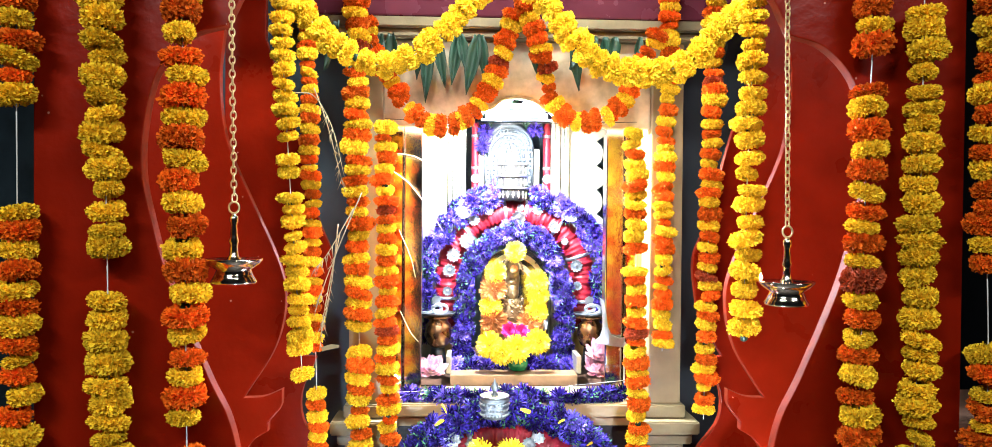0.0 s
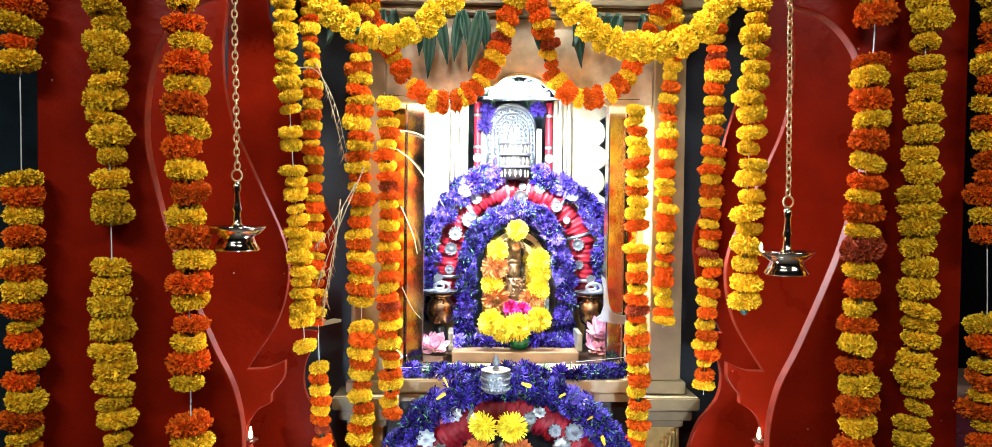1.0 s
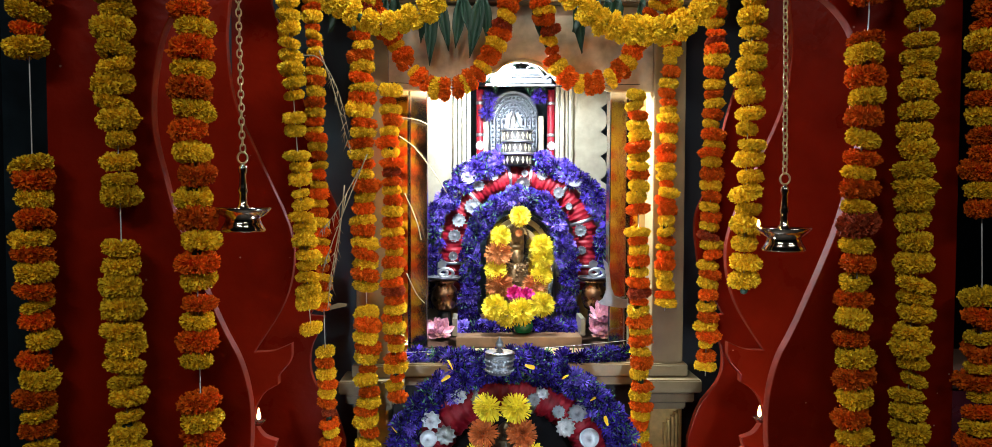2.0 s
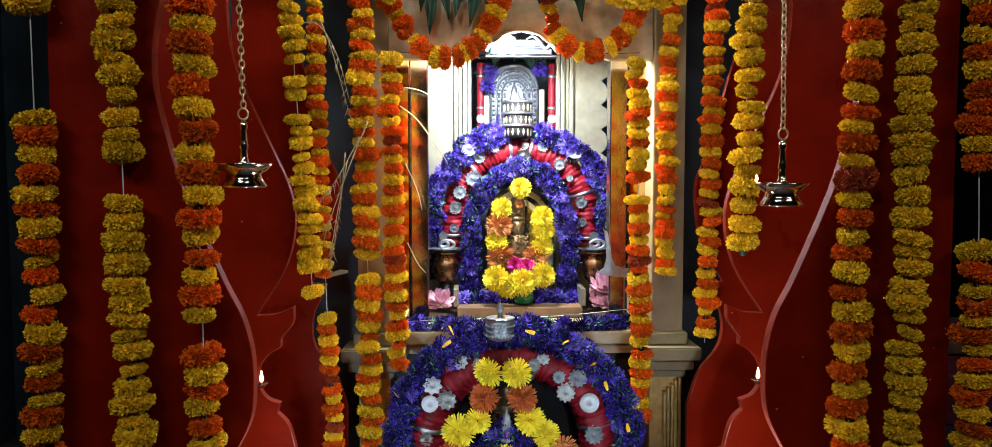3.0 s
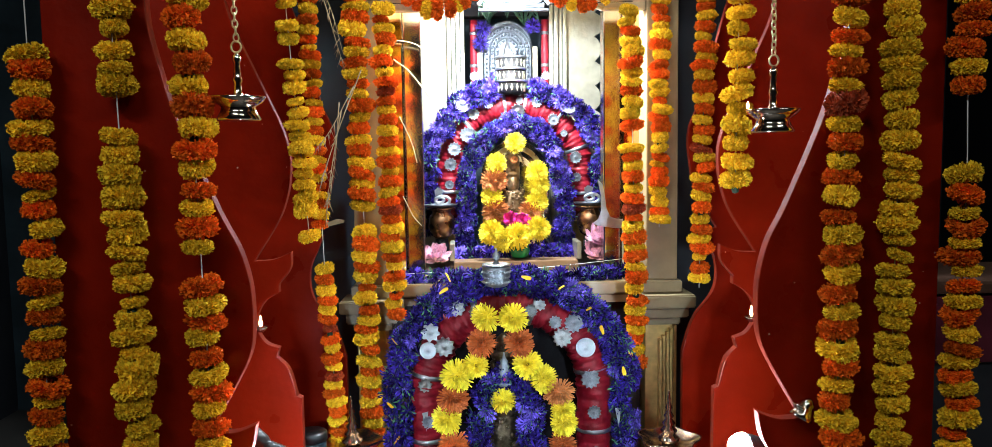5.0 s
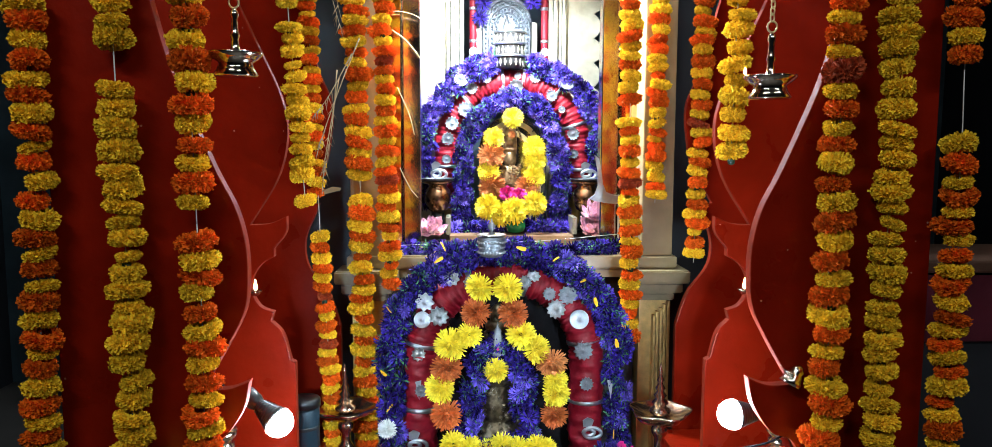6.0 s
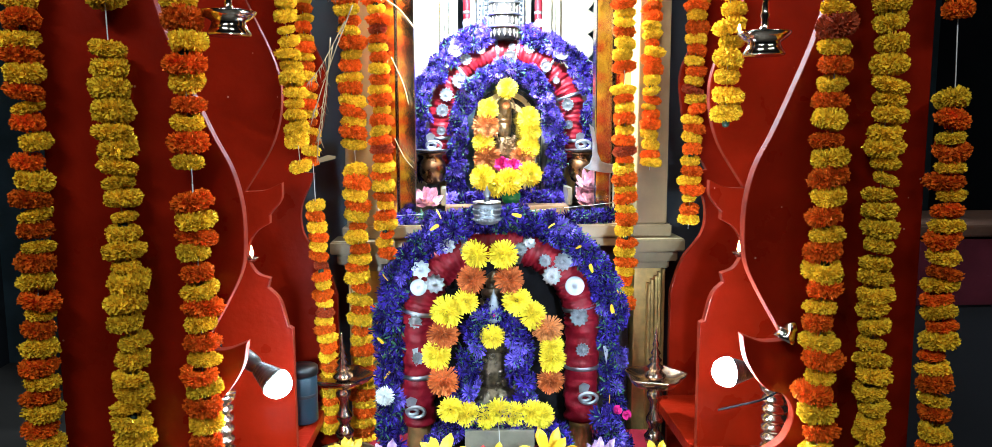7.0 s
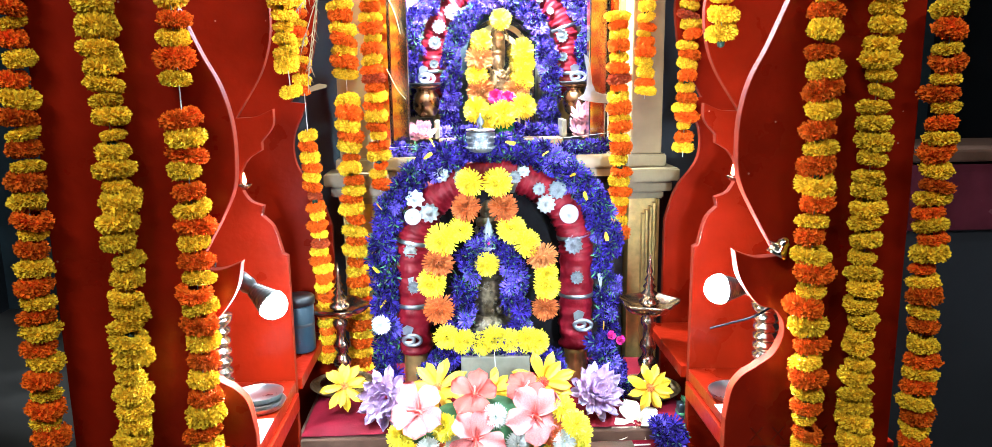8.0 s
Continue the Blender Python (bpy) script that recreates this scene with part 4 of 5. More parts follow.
for i, (k, x, z, s) in enumerate((("Y", -0.042, 1.272, 0.042), ("Y", 0.026, 1.271, 0.042), ("R", -0.054, 1.208, 0.041), ("R", 0.041, 1.206, 0.041), ("Y", -0.07, 1.15, 0.036),
                                  ("Y", -0.118, 1.124, 0.046), ("R", -0.128, 1.066, 0.045), ("Y", -0.145, 1.012, 0.044), ("R", -0.129, 0.942, 0.045), ("Y", 0.060, 1.150, 0.041), ("Y", 0.100, 1.112, 0.041),
                                  ("P", 0.140, 1.076, 0.044), ("Y", 0.15, 1.03, 0.035), ("Y", 0.152, 0.995, 0.040), ("R", 0.148, 0.938, 0.038), ("Y", -0.003, 1.058, 0.036),
                                  ("Y", -0.112, 0.868, 0.036), ("Y", -0.068, 0.855, 0.036), ("Y", -0.02, 0.848, 0.036), ("Y", 0.012, 0.862, 0.038), ("Y", 0.055, 0.852, 0.036), ("Y", 0.10, 0.855, 0.038),
                                  ("Y", 0.125, 0.848, 0.036))):
    head_at(k, x, 1.885 if z < 0.9 else 1.895, z, s, 300 + i)
for x, z in ((-0.285, 0.89),):
    ob = new("chrysanthemum", WHITE_HEAD)
    ob.matrix_world = Matrix.LocRotScale((x, 1.935, z), face(NOSE, random.Random(5), 0.1), (0.027,) * 3)
    tagged(ob, "small white chrysanthemum tucked in the violet garland", "flower", "chrysanthemums")
YPET = petals("loose_petal", [(1, 0, 1, 0.35, 10, 20, 0, 0.02)], GOLDP, seed=1)
for i, (x, z) in enumerate(((-0.27, 1.20), (-0.30, 1.05), (-0.285, 0.94), (0.16, 1.345), (0.215, 1.28), (0.26, 1.215), (0.31, 1.13), (-0.13, 1.36), (-0.16, 1.33), (0.31, 0.885), (0.05, 1.37))):
    ob = new("loose_petal", YPET)
    ob.matrix_world = Matrix.LocRotScale((x, 1.925, z), Euler((random.uniform(0, 6), random.uniform(0, 6), random.uniform(0, 6))), (0.03,) * 3)
    tagged(ob, "loose yellow petal caught in the violet garland", "petal", "loose petals")

kal = thing("silver_pot", (-0.013, 1.94, 1.342), "ornate silver pot with finial set on top of the arch", "pot")
part("body", lathe("body", [(0.015, 0.0), (0.028, 0.004), (0.034, 0.016), (0.031, 0.024), (0.035, 0.03), (0.033, 0.04), (0.036, 0.046), (0.036, 0.052), (0.004, 0.056)], SILVB, 40, 0.025, 20), kal)
part("finial", lathe("finial", [(0.006, 0.056), (0.009, 0.062), (0.004, 0.067), (0.009, 0.076), (0.010, 0.082), (0.003, 0.092), (0.001, 0.1)], SILVB, 20), kal)
bd = bmesh.new()
for row, (rr, zz) in enumerate(((0.0345, 0.014), (0.033, 0.027), (0.0355, 0.040))):
    for i in range(26):
        a = 2 * math.pi * (i + 0.5 * row) / 26
        bmesh.ops.create_icosphere(bd, subdivisions=1, radius=0.0036, matrix=Matrix.Translation((rr * math.cos(a), rr * math.sin(a), zz)))
part("beading", from_bm("beading", bd, SILVER, True), kal)
part("top_plate", lathe("top_plate", [(0.036, 0.0565), (0.037, 0.059), (0.034, 0.060), (0.003, 0.0605)], STEEL, 36), kal)
cr = thing("pointed_headdress", (0.002, 1.905, 1.095), "pointed silver headdress above the lower deity", "headdress")
part("cap", lathe("cap", [(0.018, 0.0), (0.023, 0.006), (0.017, 0.013), (0.021, 0.020), (0.015, 0.028), (0.018, 0.034), (0.011, 0.043), (0.014, 0.048), (0.008, 0.056), (0.010, 0.061), (0.004, 0.070), (0.001, 0.085)],
                         SILVB, 28, 0.10, 9), cr)
part("jewel", lathe("jewel", [(0.001, -0.006), (0.006, 0.0), (0.001, 0.006)], MAG, 10), cr, at(0, -0.022, 0.02, 0.7))
ped = new("silver_plinth", box("silver_plinth", -0.075, 0.105, 1.87, 1.95, 0.742, 0.815, PEARL, 0.004))
tagged(ped, "dull silver plinth under the yellow flower row", "plinth")

# ---- main deity in the niche ----
MX = 0.085
up_arch, line = cloth_arch("cloth_wrapped_arch", MX, 2.74, 0.238, 1.62, 0.235, 1.455, 0.042, "crimson cloth wrapped arch with silver discs round the main deity", 1.36)
for u in (0.09, 0.33, 0.47, 0.54, 0.66, 0.78, 0.93):
    band(up_arch, line, u, 0.043)
for x, z, r in ((-0.084, 1.754, 0.029), (-0.13, 1.705, 0.026), (-0.145, 1.651, 0.025), (-0.061, 1.827, 0.022), (-0.01, 1.862, 0.02), (0.161, 1.866, 0.022), (0.219, 1.803, 0.022),
                (0.296, 1.67, 0.024), (0.093, 1.834, 0.028), (0.10, 1.87, 0.014), (0.30, 1.60, 0.018), (-0.15, 1.58, 0.018), (0.255, 1.755, 0.014)):
    rosette(up_arch, x - MX, -0.048, z - 1.36, r * 0.88, SILVD if 0.08 < x < 0.1 else SILVB, 12, random.uniform(-8, 8))
for x, z in ((-0.10, 1.86), (0.27, 1.85)):
    rosette(up_arch, x - MX, -0.075, z - 1.36, 0.03, SILVB, 0, random.uniform(-50, 50))
aster_garland([(-0.22, 2.72, 1.42), (-0.225, 2.70, 1.55), (-0.215, 2.69, 1.70), (-0.155, 2.69, 1.80), (-0.07, 2.70, 1.885), (0.02, 2.71, 1.915)], 0.034, 96, 0.029, "loose violet aster garland over the main deity's arch", ASTER_PALE + ASTER, 11, 0.7)
aster_garland([(0.14, 2.71, 1.915), (0.24, 2.70, 1.875), (0.33, 2.69, 1.80), (0.385, 2.69, 1.68), (0.395, 2.70, 1.55), (0.39, 2.72, 1.44)], 0.032, 86, 0.029, "loose violet aster garland over the main deity's arch", ASTER, 12, 0.7)
aster_garland([(-0.09, 2.66, 1.345), (-0.095, 2.66, 1.45), (-0.085, 2.66, 1.60), (-0.045, 2.66, 1.715), (0.03, 2.66, 1.775), (0.085, 2.66, 1.785), (0.15, 2.66, 1.77), (0.215, 2.66, 1.70),
               (0.245, 2.66, 1.58), (0.25, 2.66, 1.45), (0.245, 2.66, 1.345)], 0.028, 190, 0.027, "thick violet aster garland hung round the main deity", ASTER + ASTER_PALE[:1], 13, 0.7)
aster_garland([(-0.12, 2.60, 1.335), (-0.02, 2.60, 1.345), (0.08, 2.60, 1.345), (0.18, 2.60, 1.345), (0.265, 2.60, 1.335)], 0.02, 44, 0.03, "violet asters heaped along the wooden board", ASTER, 14, 0.5)

halo = thing("halo", (0.082, 2.70, 1.55), "gilded ribbed metal halo behind the main deity", "halo")
for k in range(5):
    rr = 0.118 - 0.017 * k
    pts = [(rr * math.cos(i * math.pi / 20), 0.06 + rr * 1.05 * math.sin(i * math.pi / 20)) for i in range(21)] + [(-rr, -0.19), (rr, -0.19)]
    part("rib", plate("rib", pts, -0.005 - 0.0035 * k, 0.0 - 0.0035 * k + 0.002, (POST, BRASS)[k % 2], 0.002), halo)
bm = bmesh.new()
for xx, zz, rx_, ry_, hz in ((0, 1.66, 0.024, 0.02, 0.036), (0, 1.582, 0.022, 0.02, 0.032), (0, 1.615, 0.024, 0.018, 0.012), (0, 1.51, 0.04, 0.025, 0.055), (0, 1.42, 0.06, 0.04, 0.07),
                             (-0.012, 1.625, 0.012, 0.012, 0.05), (0.012, 1.625, 0.012, 0.012, 0.05), (0, 1.578, 0.004, 0.025, 0.01)):
    r = bmesh.ops.create_uvsphere(bm, u_segments=20, v_segments=12, radius=1)
    for v in r["verts"]:
        rip = 1 + 0.06 * math.sin(v.co.z * 12 + math.atan2(v.co.y, v.co.x) * 5)
        v.co = Vector((xx + v.co.x * rx_ * rip, v.co.y * ry_ * rip, zz + v.co.z * hz))
rnd = random.Random(8)
for i in range(130):
    zz, a = rnd.uniform(1.40, 1.56), rnd.uniform(math.pi, 2 * math.pi)
    w = 0.036 + 0.16 * max(0.0, 1.53 - zz)
    r = bmesh.ops.create_icosphere(bm, subdivisions=1, radius=rnd.uniform(0.003, 0.006))
    for v in r["verts"]:
        v.co += Vector((w * math.cos(a), 0.7 * w * math.sin(a), zz))
for i in range(22):
    a = math.pi * i / 21
    r = bmesh.ops.create_icosphere(bm, subdivisions=1, radius=0.0045)
    for v in r["verts"]:
        v.co += Vector((0.036 * math.cos(a), -0.012, 1.645 + 0.055 * math.sin(a)))
idol = new("deity_statue", from_bm("deity_statue", bm, ABRONZE, True))
idol.location = (0.072, 2.655, 0)
tagged(idol, "small brass deity statue with a tall crown, half hidden by flowers", "statue")
for i, (k, x, z, s) in enumerate((("Y", 0.079, 1.722, 0.040), ("Y", 0.012, 1.652, 0.042), ("P", 0.005, 1.595, 0.051), ("Y", -0.003, 1.54, 0.042), ("P", 0.008, 1.488, 0.053), ("Y", 0.152, 1.62, 0.044),
                                  ("Y", 0.155, 1.578, 0.044), ("Y", 0.152, 1.52, 0.042), ("P", 0.130, 1.485, 0.047), ("Y", -0.008, 1.425, 0.046), ("Y", 0.03, 1.40, 0.042), ("Y", 0.079, 1.412, 0.048),
                                  ("Y", 0.146, 1.436, 0.044), ("P", 0.075, 1.665, 0.014))):
    head_at(k, x, 2.61 if z > 1.45 else 2.512, z, s if z > 1.45 else s * 1.05, 400 + i)
magenta = petals("magenta_flower", [(14, 0.1, 0.85, 0.36, 15, 30, 0, 0.12), (12, 0.1, 0.7, 0.34, 38, 30, 0.1, 0.12), (9, 0.05, 0.5, 0.3, 62, 20, 0.15, 0.1)], MAG, core=0.2, seed=2)
for x, z, s, tilt in ((0.056, 1.464, 0.034, 70), (0.096, 1.461, 0.030, 62)):
    ob = new("magenta_flower", magenta)
    ob.matrix_world = Matrix.LocRotScale((x, 2.555, z), Euler((radians(tilt), 0, radians(40 * x))), (s, s, s))
    tagged(ob, "bright magenta blossom above the green vase", "flower", "magenta blossoms")
vase = thing("green_vase", (0.086, 2.55, 1.335), "glossy green vase on the wooden board", "vase")
part("body", lathe("body", [(0.02, 0.0), (0.03, 0.006), (0.036, 0.025), (0.032, 0.045), (0.034, 0.055), (0.03, 0.056), (0.01, 0.04)], GREENG, 28), vase)

board = thing("wooden_board", (MX - 0.015, 2.55, 1.297), "brown wooden board with white end blocks below the deity", "board")
part("plank", box("plank", -0.205, 0.205, -0.06, 0.05, 0.0, 0.036, WOODP, 0.003), board)
for s in (-1, 1):
    part("end_block", box("end_block", s * 0.21 - 0.008, s * 0.21 + 0.008, -0.05, 0.06, 0.038, 0.095, PEARL, 0.003), board)


def lotus(x, y, z, s, seed, material, label, d=(0, -0.7, 0.7)):
    rnd = random.Random(seed)
    pt = 0.6 if material is PINK else 0.1
    layers = [(12, 1.0, 0.42, 5, -40, 0, 0.13, pt), (12, 0.95, 0.42, 20, -40, 0.03, 0.13, pt), (10, 0.9, 0.40, 38, -35, 0.06, 0.13, pt), (9, 0.8, 0.36, 55, -25, 0.09, 0.12, pt), (8, 0.66, 0.32, 70, -10, 0.11, 0.12, pt),
              (6, 0.5, 0.28, 82, 10, 0.13, 0.12, pt)] if material is LILAC else [(8, 0.95, 0.62, 15, -50, 0, 0.06, pt), (8, 0.9, 0.58, 35, -40, 0.04, 0.07, pt), (7, 0.8, 0.52, 55, -25, 0.08, 0.08, pt), (6, 0.68, 0.45, 70, -10, 0.1, 0.08, pt), (4, 0.55, 0.36, 82, 10, 0.12, 0.08, pt)]
    ob = new("lotus_flower" if material is PINK else "peony_flower", broad("lotus_flower", layers, material, seed))
    ob.matrix_world = Matrix.LocRotScale((x, y, z), face(d, rnd, 0.1), (s,) * 3)
    return tagged(ob, label, "flower", "cloth blossoms")


lotus(-0.190, 2.49, 1.345, 0.062, 21, PINK, "pink lotus blossom standing on the niche sill")
lotus(0.332, 2.49, 1.345, 0.066, 22, PINK, "pink lotus blossom standing on the niche sill", (0, -0.8, 0.6))
lotus(0.33, 2.48, 1.40, 0.056, 23, PINK, "pink lotus blossom standing on the niche sill", (0, -0.6, 0.8))


def pot(x, y, z):
    p = thing("bronze_pot", (x, y, z), "polished bronze pot with a silver figure on its lid", "pot", "bronze pots")
    part("body", lathe("body", [(0.02, 0.0), (0.034, 0.01), (0.046, 0.04), (0.042, 0.075), (0.03, 0.088), (0.034, 0.096), (0.05, 0.10), (0.05, 0.104), (0.01, 0.106)], COPPER, 32), p)
    part("saucer", lathe("saucer", [(0.03, 0.1065), (0.05, 0.109), (0.056, 0.116), (0.057, 0.116), (0.05, 0.111), (0.004, 0.110)], SILVB, 32), p)
    cobra(p, 0.0, -0.012, 0.134, 0.021)
    part("stand", lathe("stand", [(0.03, -0.06), (0.024, -0.03), (0.022, -0.002)], BLACKP, 20), p)


pot(-0.178, 2.62, 1.40)
pot(0.335, 2.62, 1.40)

tri = thing("trident", (0.392, 2.355, 1.30), "polished silver trident standing beside the door post", "trident")
pts = [(-0.074, 0.30), (-0.060, 0.288), (-0.052, 0.25), (-0.047, 0.21), (-0.036, 0.185), (-0.01, 0.175), (0.02, 0.178), (0.045, 0.20), (0.055, 0.25), (0.066, 0.30), (0.078, 0.26), (0.07, 0.205),
       (0.045, 0.165), (0.01, 0.148), (-0.03, 0.150), (-0.075, 0.158), (-0.09, 0.165), (-0.072, 0.178), (-0.063, 0.205), (-0.064, 0.25)]
part("blade", plate("blade", pts, -0.004, 0.004, SILVER, 0.0015), tri)
part("shaft", lathe("shaft", [(0.005, 0.0), (0.005, 0.15), (0.008, 0.157), (0.004, 0.165), (0.002, 0.17)], SILVER, 14), tri, at(0.006, 0, 0))

crown = thing("tiered_crown", (0.072, 2.70, 1.895), "white tiered crown with dark lozenge pattern above the arch", "crown")
core = part("core", lathe("core", [(0.04, 0), (0.046, 0.03), (0.05, 0.04), (0.046, 0.05), (0.047, 0.075), (0.051, 0.083), (0.047, 0.092), (0.048, 0.115), (0.055, 0.122), (0.054, 0.128), (0.006, 0.132)], STONEB, 32), crown)
lz = plate("lozenge", [(0, -0.0135), (0.005, 0), (0, 0.0135), (-0.005, 0)], -0.002, 0.002, PEARL, 0.0006)
for row, zz in enumerate((0.02, 0.062, 0.104)):
    for i in range(16):
        a = 2 * math.pi * (i + 0.5 * (row % 2)) / 16
        part("lozenge", lz, core, at(0.0485 * math.sin(a), -0.0485 * math.cos(a), zz, 1, 0, 0, math.degrees(a)))
for zz in (0.042, 0.084, 0.124):
    part("hoop", tube("hoop", [(0.052 * math.cos(i * math.pi / 16), 0.052 * math.sin(i * math.pi / 16), zz) for i in range(32)], 0.0045, SILVER, 8, closed=True), crown)
part("knob", lathe("knob", [(0.012, 0.132), (0.014, 0.138), (0.006, 0.148), (0.002, 0.16)], SILVER, 16), crown)

silver = thing("silver_backplate", (0.072, 2.94, 1.86), "embossed silver arch plate with beaded rings in the niche", "backplate")
pts = [(0.095 * math.cos(i * math.pi / 24), 0.225 + 0.105 * math.sin(i * math.pi / 24)) for i in range(25)] + [(-0.095, 0.0), (0.095, 0.0)]
part("plate", plate("plate", pts, 0.0, 0.012, SILVN, 0.003), silver)
for s in (-1, 1):
    part("side_panel", box("side_panel", *sorted((s * 0.088, s * 0.118)), 0.014, 0.022, 0.0, 0.235, PEARL, 0.004), silver, label="pale embossed metal side panel")
bead = lathe("bead", [(0.0005, -0.005), (0.0038, -0.003), (0.005, 0), (0.0038, 0.003), (0.0005, 0.005)], SILVN, 8)
for k, rr in enumerate((0.088, 0.066, 0.046)):
    arc = [(rr * math.cos(a), -0.004, 0.215 + rr * 1.1 * math.sin(a)) for a in (math.pi * i / 24 for i in range(25))]
    arc = [(rr, -0.004, 0.03)] + arc + [(-rr, -0.004, 0.03)]
    ring = part("ring", tube("ring", spline(arc, 2), 0.004, SILVN, 8), silver)
    rb = rr - 0.010
    nb_ = int(rb * 240)
    for i in range(nb_ + 1):
        a = math.pi * i / nb_
        part("bead", bead, ring, at(rb * math.cos(a), -0.005, 0.215 + rb * 1.1 * math.sin(a)))
    for i in range(10):
        for s in (-1, 1):
            part("bead", bead, ring, at(s * rb, -0.005, 0.205 - i * 0.017))
part("figure", lathe("figure", [(0.02, 0.06), (0.024, 0.11), (0.014, 0.17), (0.018, 0.19), (0.012, 0.225), (0.003, 0.25)], SILVD, 20), silver, at(0, -0.01, 0, (1, 0.5, 1)))
for x in (-0.055, 0.215):
    col = thing("red_column", (x, 2.935, 1.86), "slim red cloth wrapped column with silver bands in the niche", "column", "niche columns")
    part("shaft", tube("shaft", [(0, 0, 0.03 * i) for i in range(12)], 0.014, CLOTHR, 14, wrinkle=0.1), col)
    for zz in (0.05, 0.16, 0.28):
        part("band", lathe("band", [(0.0145, zz - 0.006), (0.0165, zz), (0.0145, zz + 0.006)], SILVER, 16), col)
    rosette(col, 0, -0.018, 0.12, 0.016)
for x, z in ((-0.02, 2.155), (0.165, 2.16), (-0.03, 2.10)):
    ob = new("aster", ASTER[1])
    ob.matrix_world = Matrix.LocRotScale((x, 2.90, z), face(NOSE, random.Random(int(x * 999)), 0.1), (0.034,) * 3)
    tagged(ob, "violet aster pinned beside the silver plate", "flower", "pinned asters")


# ---- oil lamps ----
def standing_lamp(x, y, z, h):
    o = thing("standing_oil_lamp", (x, y, z), "polished brass oil lamp with five-lipped bowl and spire on the table", "oil lamp", "standing lamps")
    k = h / 0.36
    part("base", lathe("base", [(0.058, 0), (0.064, 0.004), (0.062, 0.01), (0.045, 0.016), (0.03, 0.026), (0.02, 0.04), (0.014, 0.05)], BRONZE, 40), o, at(0, 0, 0, (1, 1, k)))
    part("stem", lathe("stem", [(0.014, 0.05), (0.024, 0.062), (0.026, 0.075), (0.016, 0.088), (0.013, 0.10), (0.022, 0.115), (0.021, 0.125), (0.013, 0.14), (0.0125, 0.165), (0.02, 0.178), (0.021, 0.19),
                                (0.014, 0.2), (0.022, 0.208)], BRONZE, 28), o, at(0, 0, 0, (1, 1, k)))
    part("bowl", lathe("bowl", [(0.02, 0.206), (0.04, 0.208), (0.062, 0.218), (0.074, 0.232), (0.078, 0.24), (0.074, 0.238), (0.05, 0.226), (0.02, 0.222), (0.01, 0.225)], BRONZE, 60, 0.09, 5), o, at(0, 0, 0, (1, 1, k)))
    part("spire", lathe("spire", [(0.016, 0.224), (0.026, 0.231), (0.028, 0.238), (0.015, 0.25), (0.022, 0.257), (0.011, 0.268), (0.017, 0.276), (0.008, 0.287), (0.013, 0.294), (0.005, 0.308), (0.009, 0.315),
                                  (0.004, 0.33), (0.0045, 0.338), (0.001, 0.36)], BRONZE, 28), o, at(0, 0, 0, (1, 1, k)))
    return o


standing_lamp(-0.402, 1.99, 0.703, 0.345)
standing_lamp(0.424, 1.90, 0.703, 0.37)

for x, y in ((-0.402, 1.985), (0.424, 1.895)):
    d = thing("lamp_dish", (x, y, 0.6975), "shallow dark metal dish under the standing oil lamp", "dish", "lamp dishes")
    part("dish", lathe("dish", [(0.055, -0.004), (0.075, 0.0), (0.088, 0.012), (0.0895, 0.012), (0.076, 0.003), (0.004, 0.002)], ABRONZE, 40), d)

# ---- table ----
table = thing("altar_table", (0.015, 1.96, 0), "dark wooden altar table carved at the front edge", "table")
part("top", box("top", -0.495, 0.495, -0.235, 0.25, 0.64, 0.668, WOODD, 0.004), table)
rail = part("front_rail", box("front_rail", -0.485, 0.485, -0.225, -0.2, 0.54, 0.638, WOODD, 0.004), table)
for k in range(24):
    part("carved_tooth", box("carved_tooth", -0.47 + 0.04 * k - 0.015, -0.47 + 0.04 * k + 0.015, -0.231, -0.226, 0.56, 0.62, WOODD, 0.003), rail)
for sx in (-0.46, 0.46):
    for sy in (-0.19, 0.2):
        part("leg", box("leg", sx - 0.025, sx + 0.025, sy - 0.025, sy + 0.025, 0.0, 0.639, WOODD, 0.004), table)
verts, faces, nx, ny = [], [], 60, 30
for j in range(ny + 1):
    for i in range(nx + 1):
        u, v = i / nx, j / ny
        edge = min(u, 1 - u, v, 1 - v)
        x, y = 0.015 + (u - 0.5) * 0.97, 1.738 + v * 0.44
        z = 0.672 + 0.026 * min(1, edge * 14) ** 0.5 + 0.004 * noise.noise(Vector((x * 9, y * 9, 1)))
        verts.append((x, y, z))
for j in range(ny):
    for i in range(nx):
        a = j * (nx + 1) + i
        faces.append((a, a + 1, a + nx + 2, a + nx + 1))
tagged(new("red_cloth", mesh("red_cloth", verts, faces, CLOTHM)), "padded crimson cloth spread on the altar table", "cloth")
strip = new("printed_strip", box("printed_strip", 0.26, 0.42, 1.716, 1.719, 0.612, 0.645, CLOTHM, 0.001))
tagged(strip, "red printed cloth strip with illegible white lines on the table edge", "strip")
for k, (w0, w1) in enumerate(((0.02, 0.13), (0.01, 0.14))):
    part("printed_line", box("printed_line", 0.26 + w0, 0.26 + w1, 1.7145, 1.716, 0.632 - 0.012 * k, 0.635 - 0.012 * k, PAPER, 0), strip)

# lower step with the flower heap
step = new("offering_step", box("offering_step", -0.30, 0.34, 1.48, 1.70, 0.60, 0.655, WOODD, 0.004))
tagged(step, "low dark wooden step in front of the altar table", "step")
leg = part("trestle", box("trestle", -0.28, 0.32, 1.5, 1.68, 0.0, 0.598, WOODD, 0.004), step)


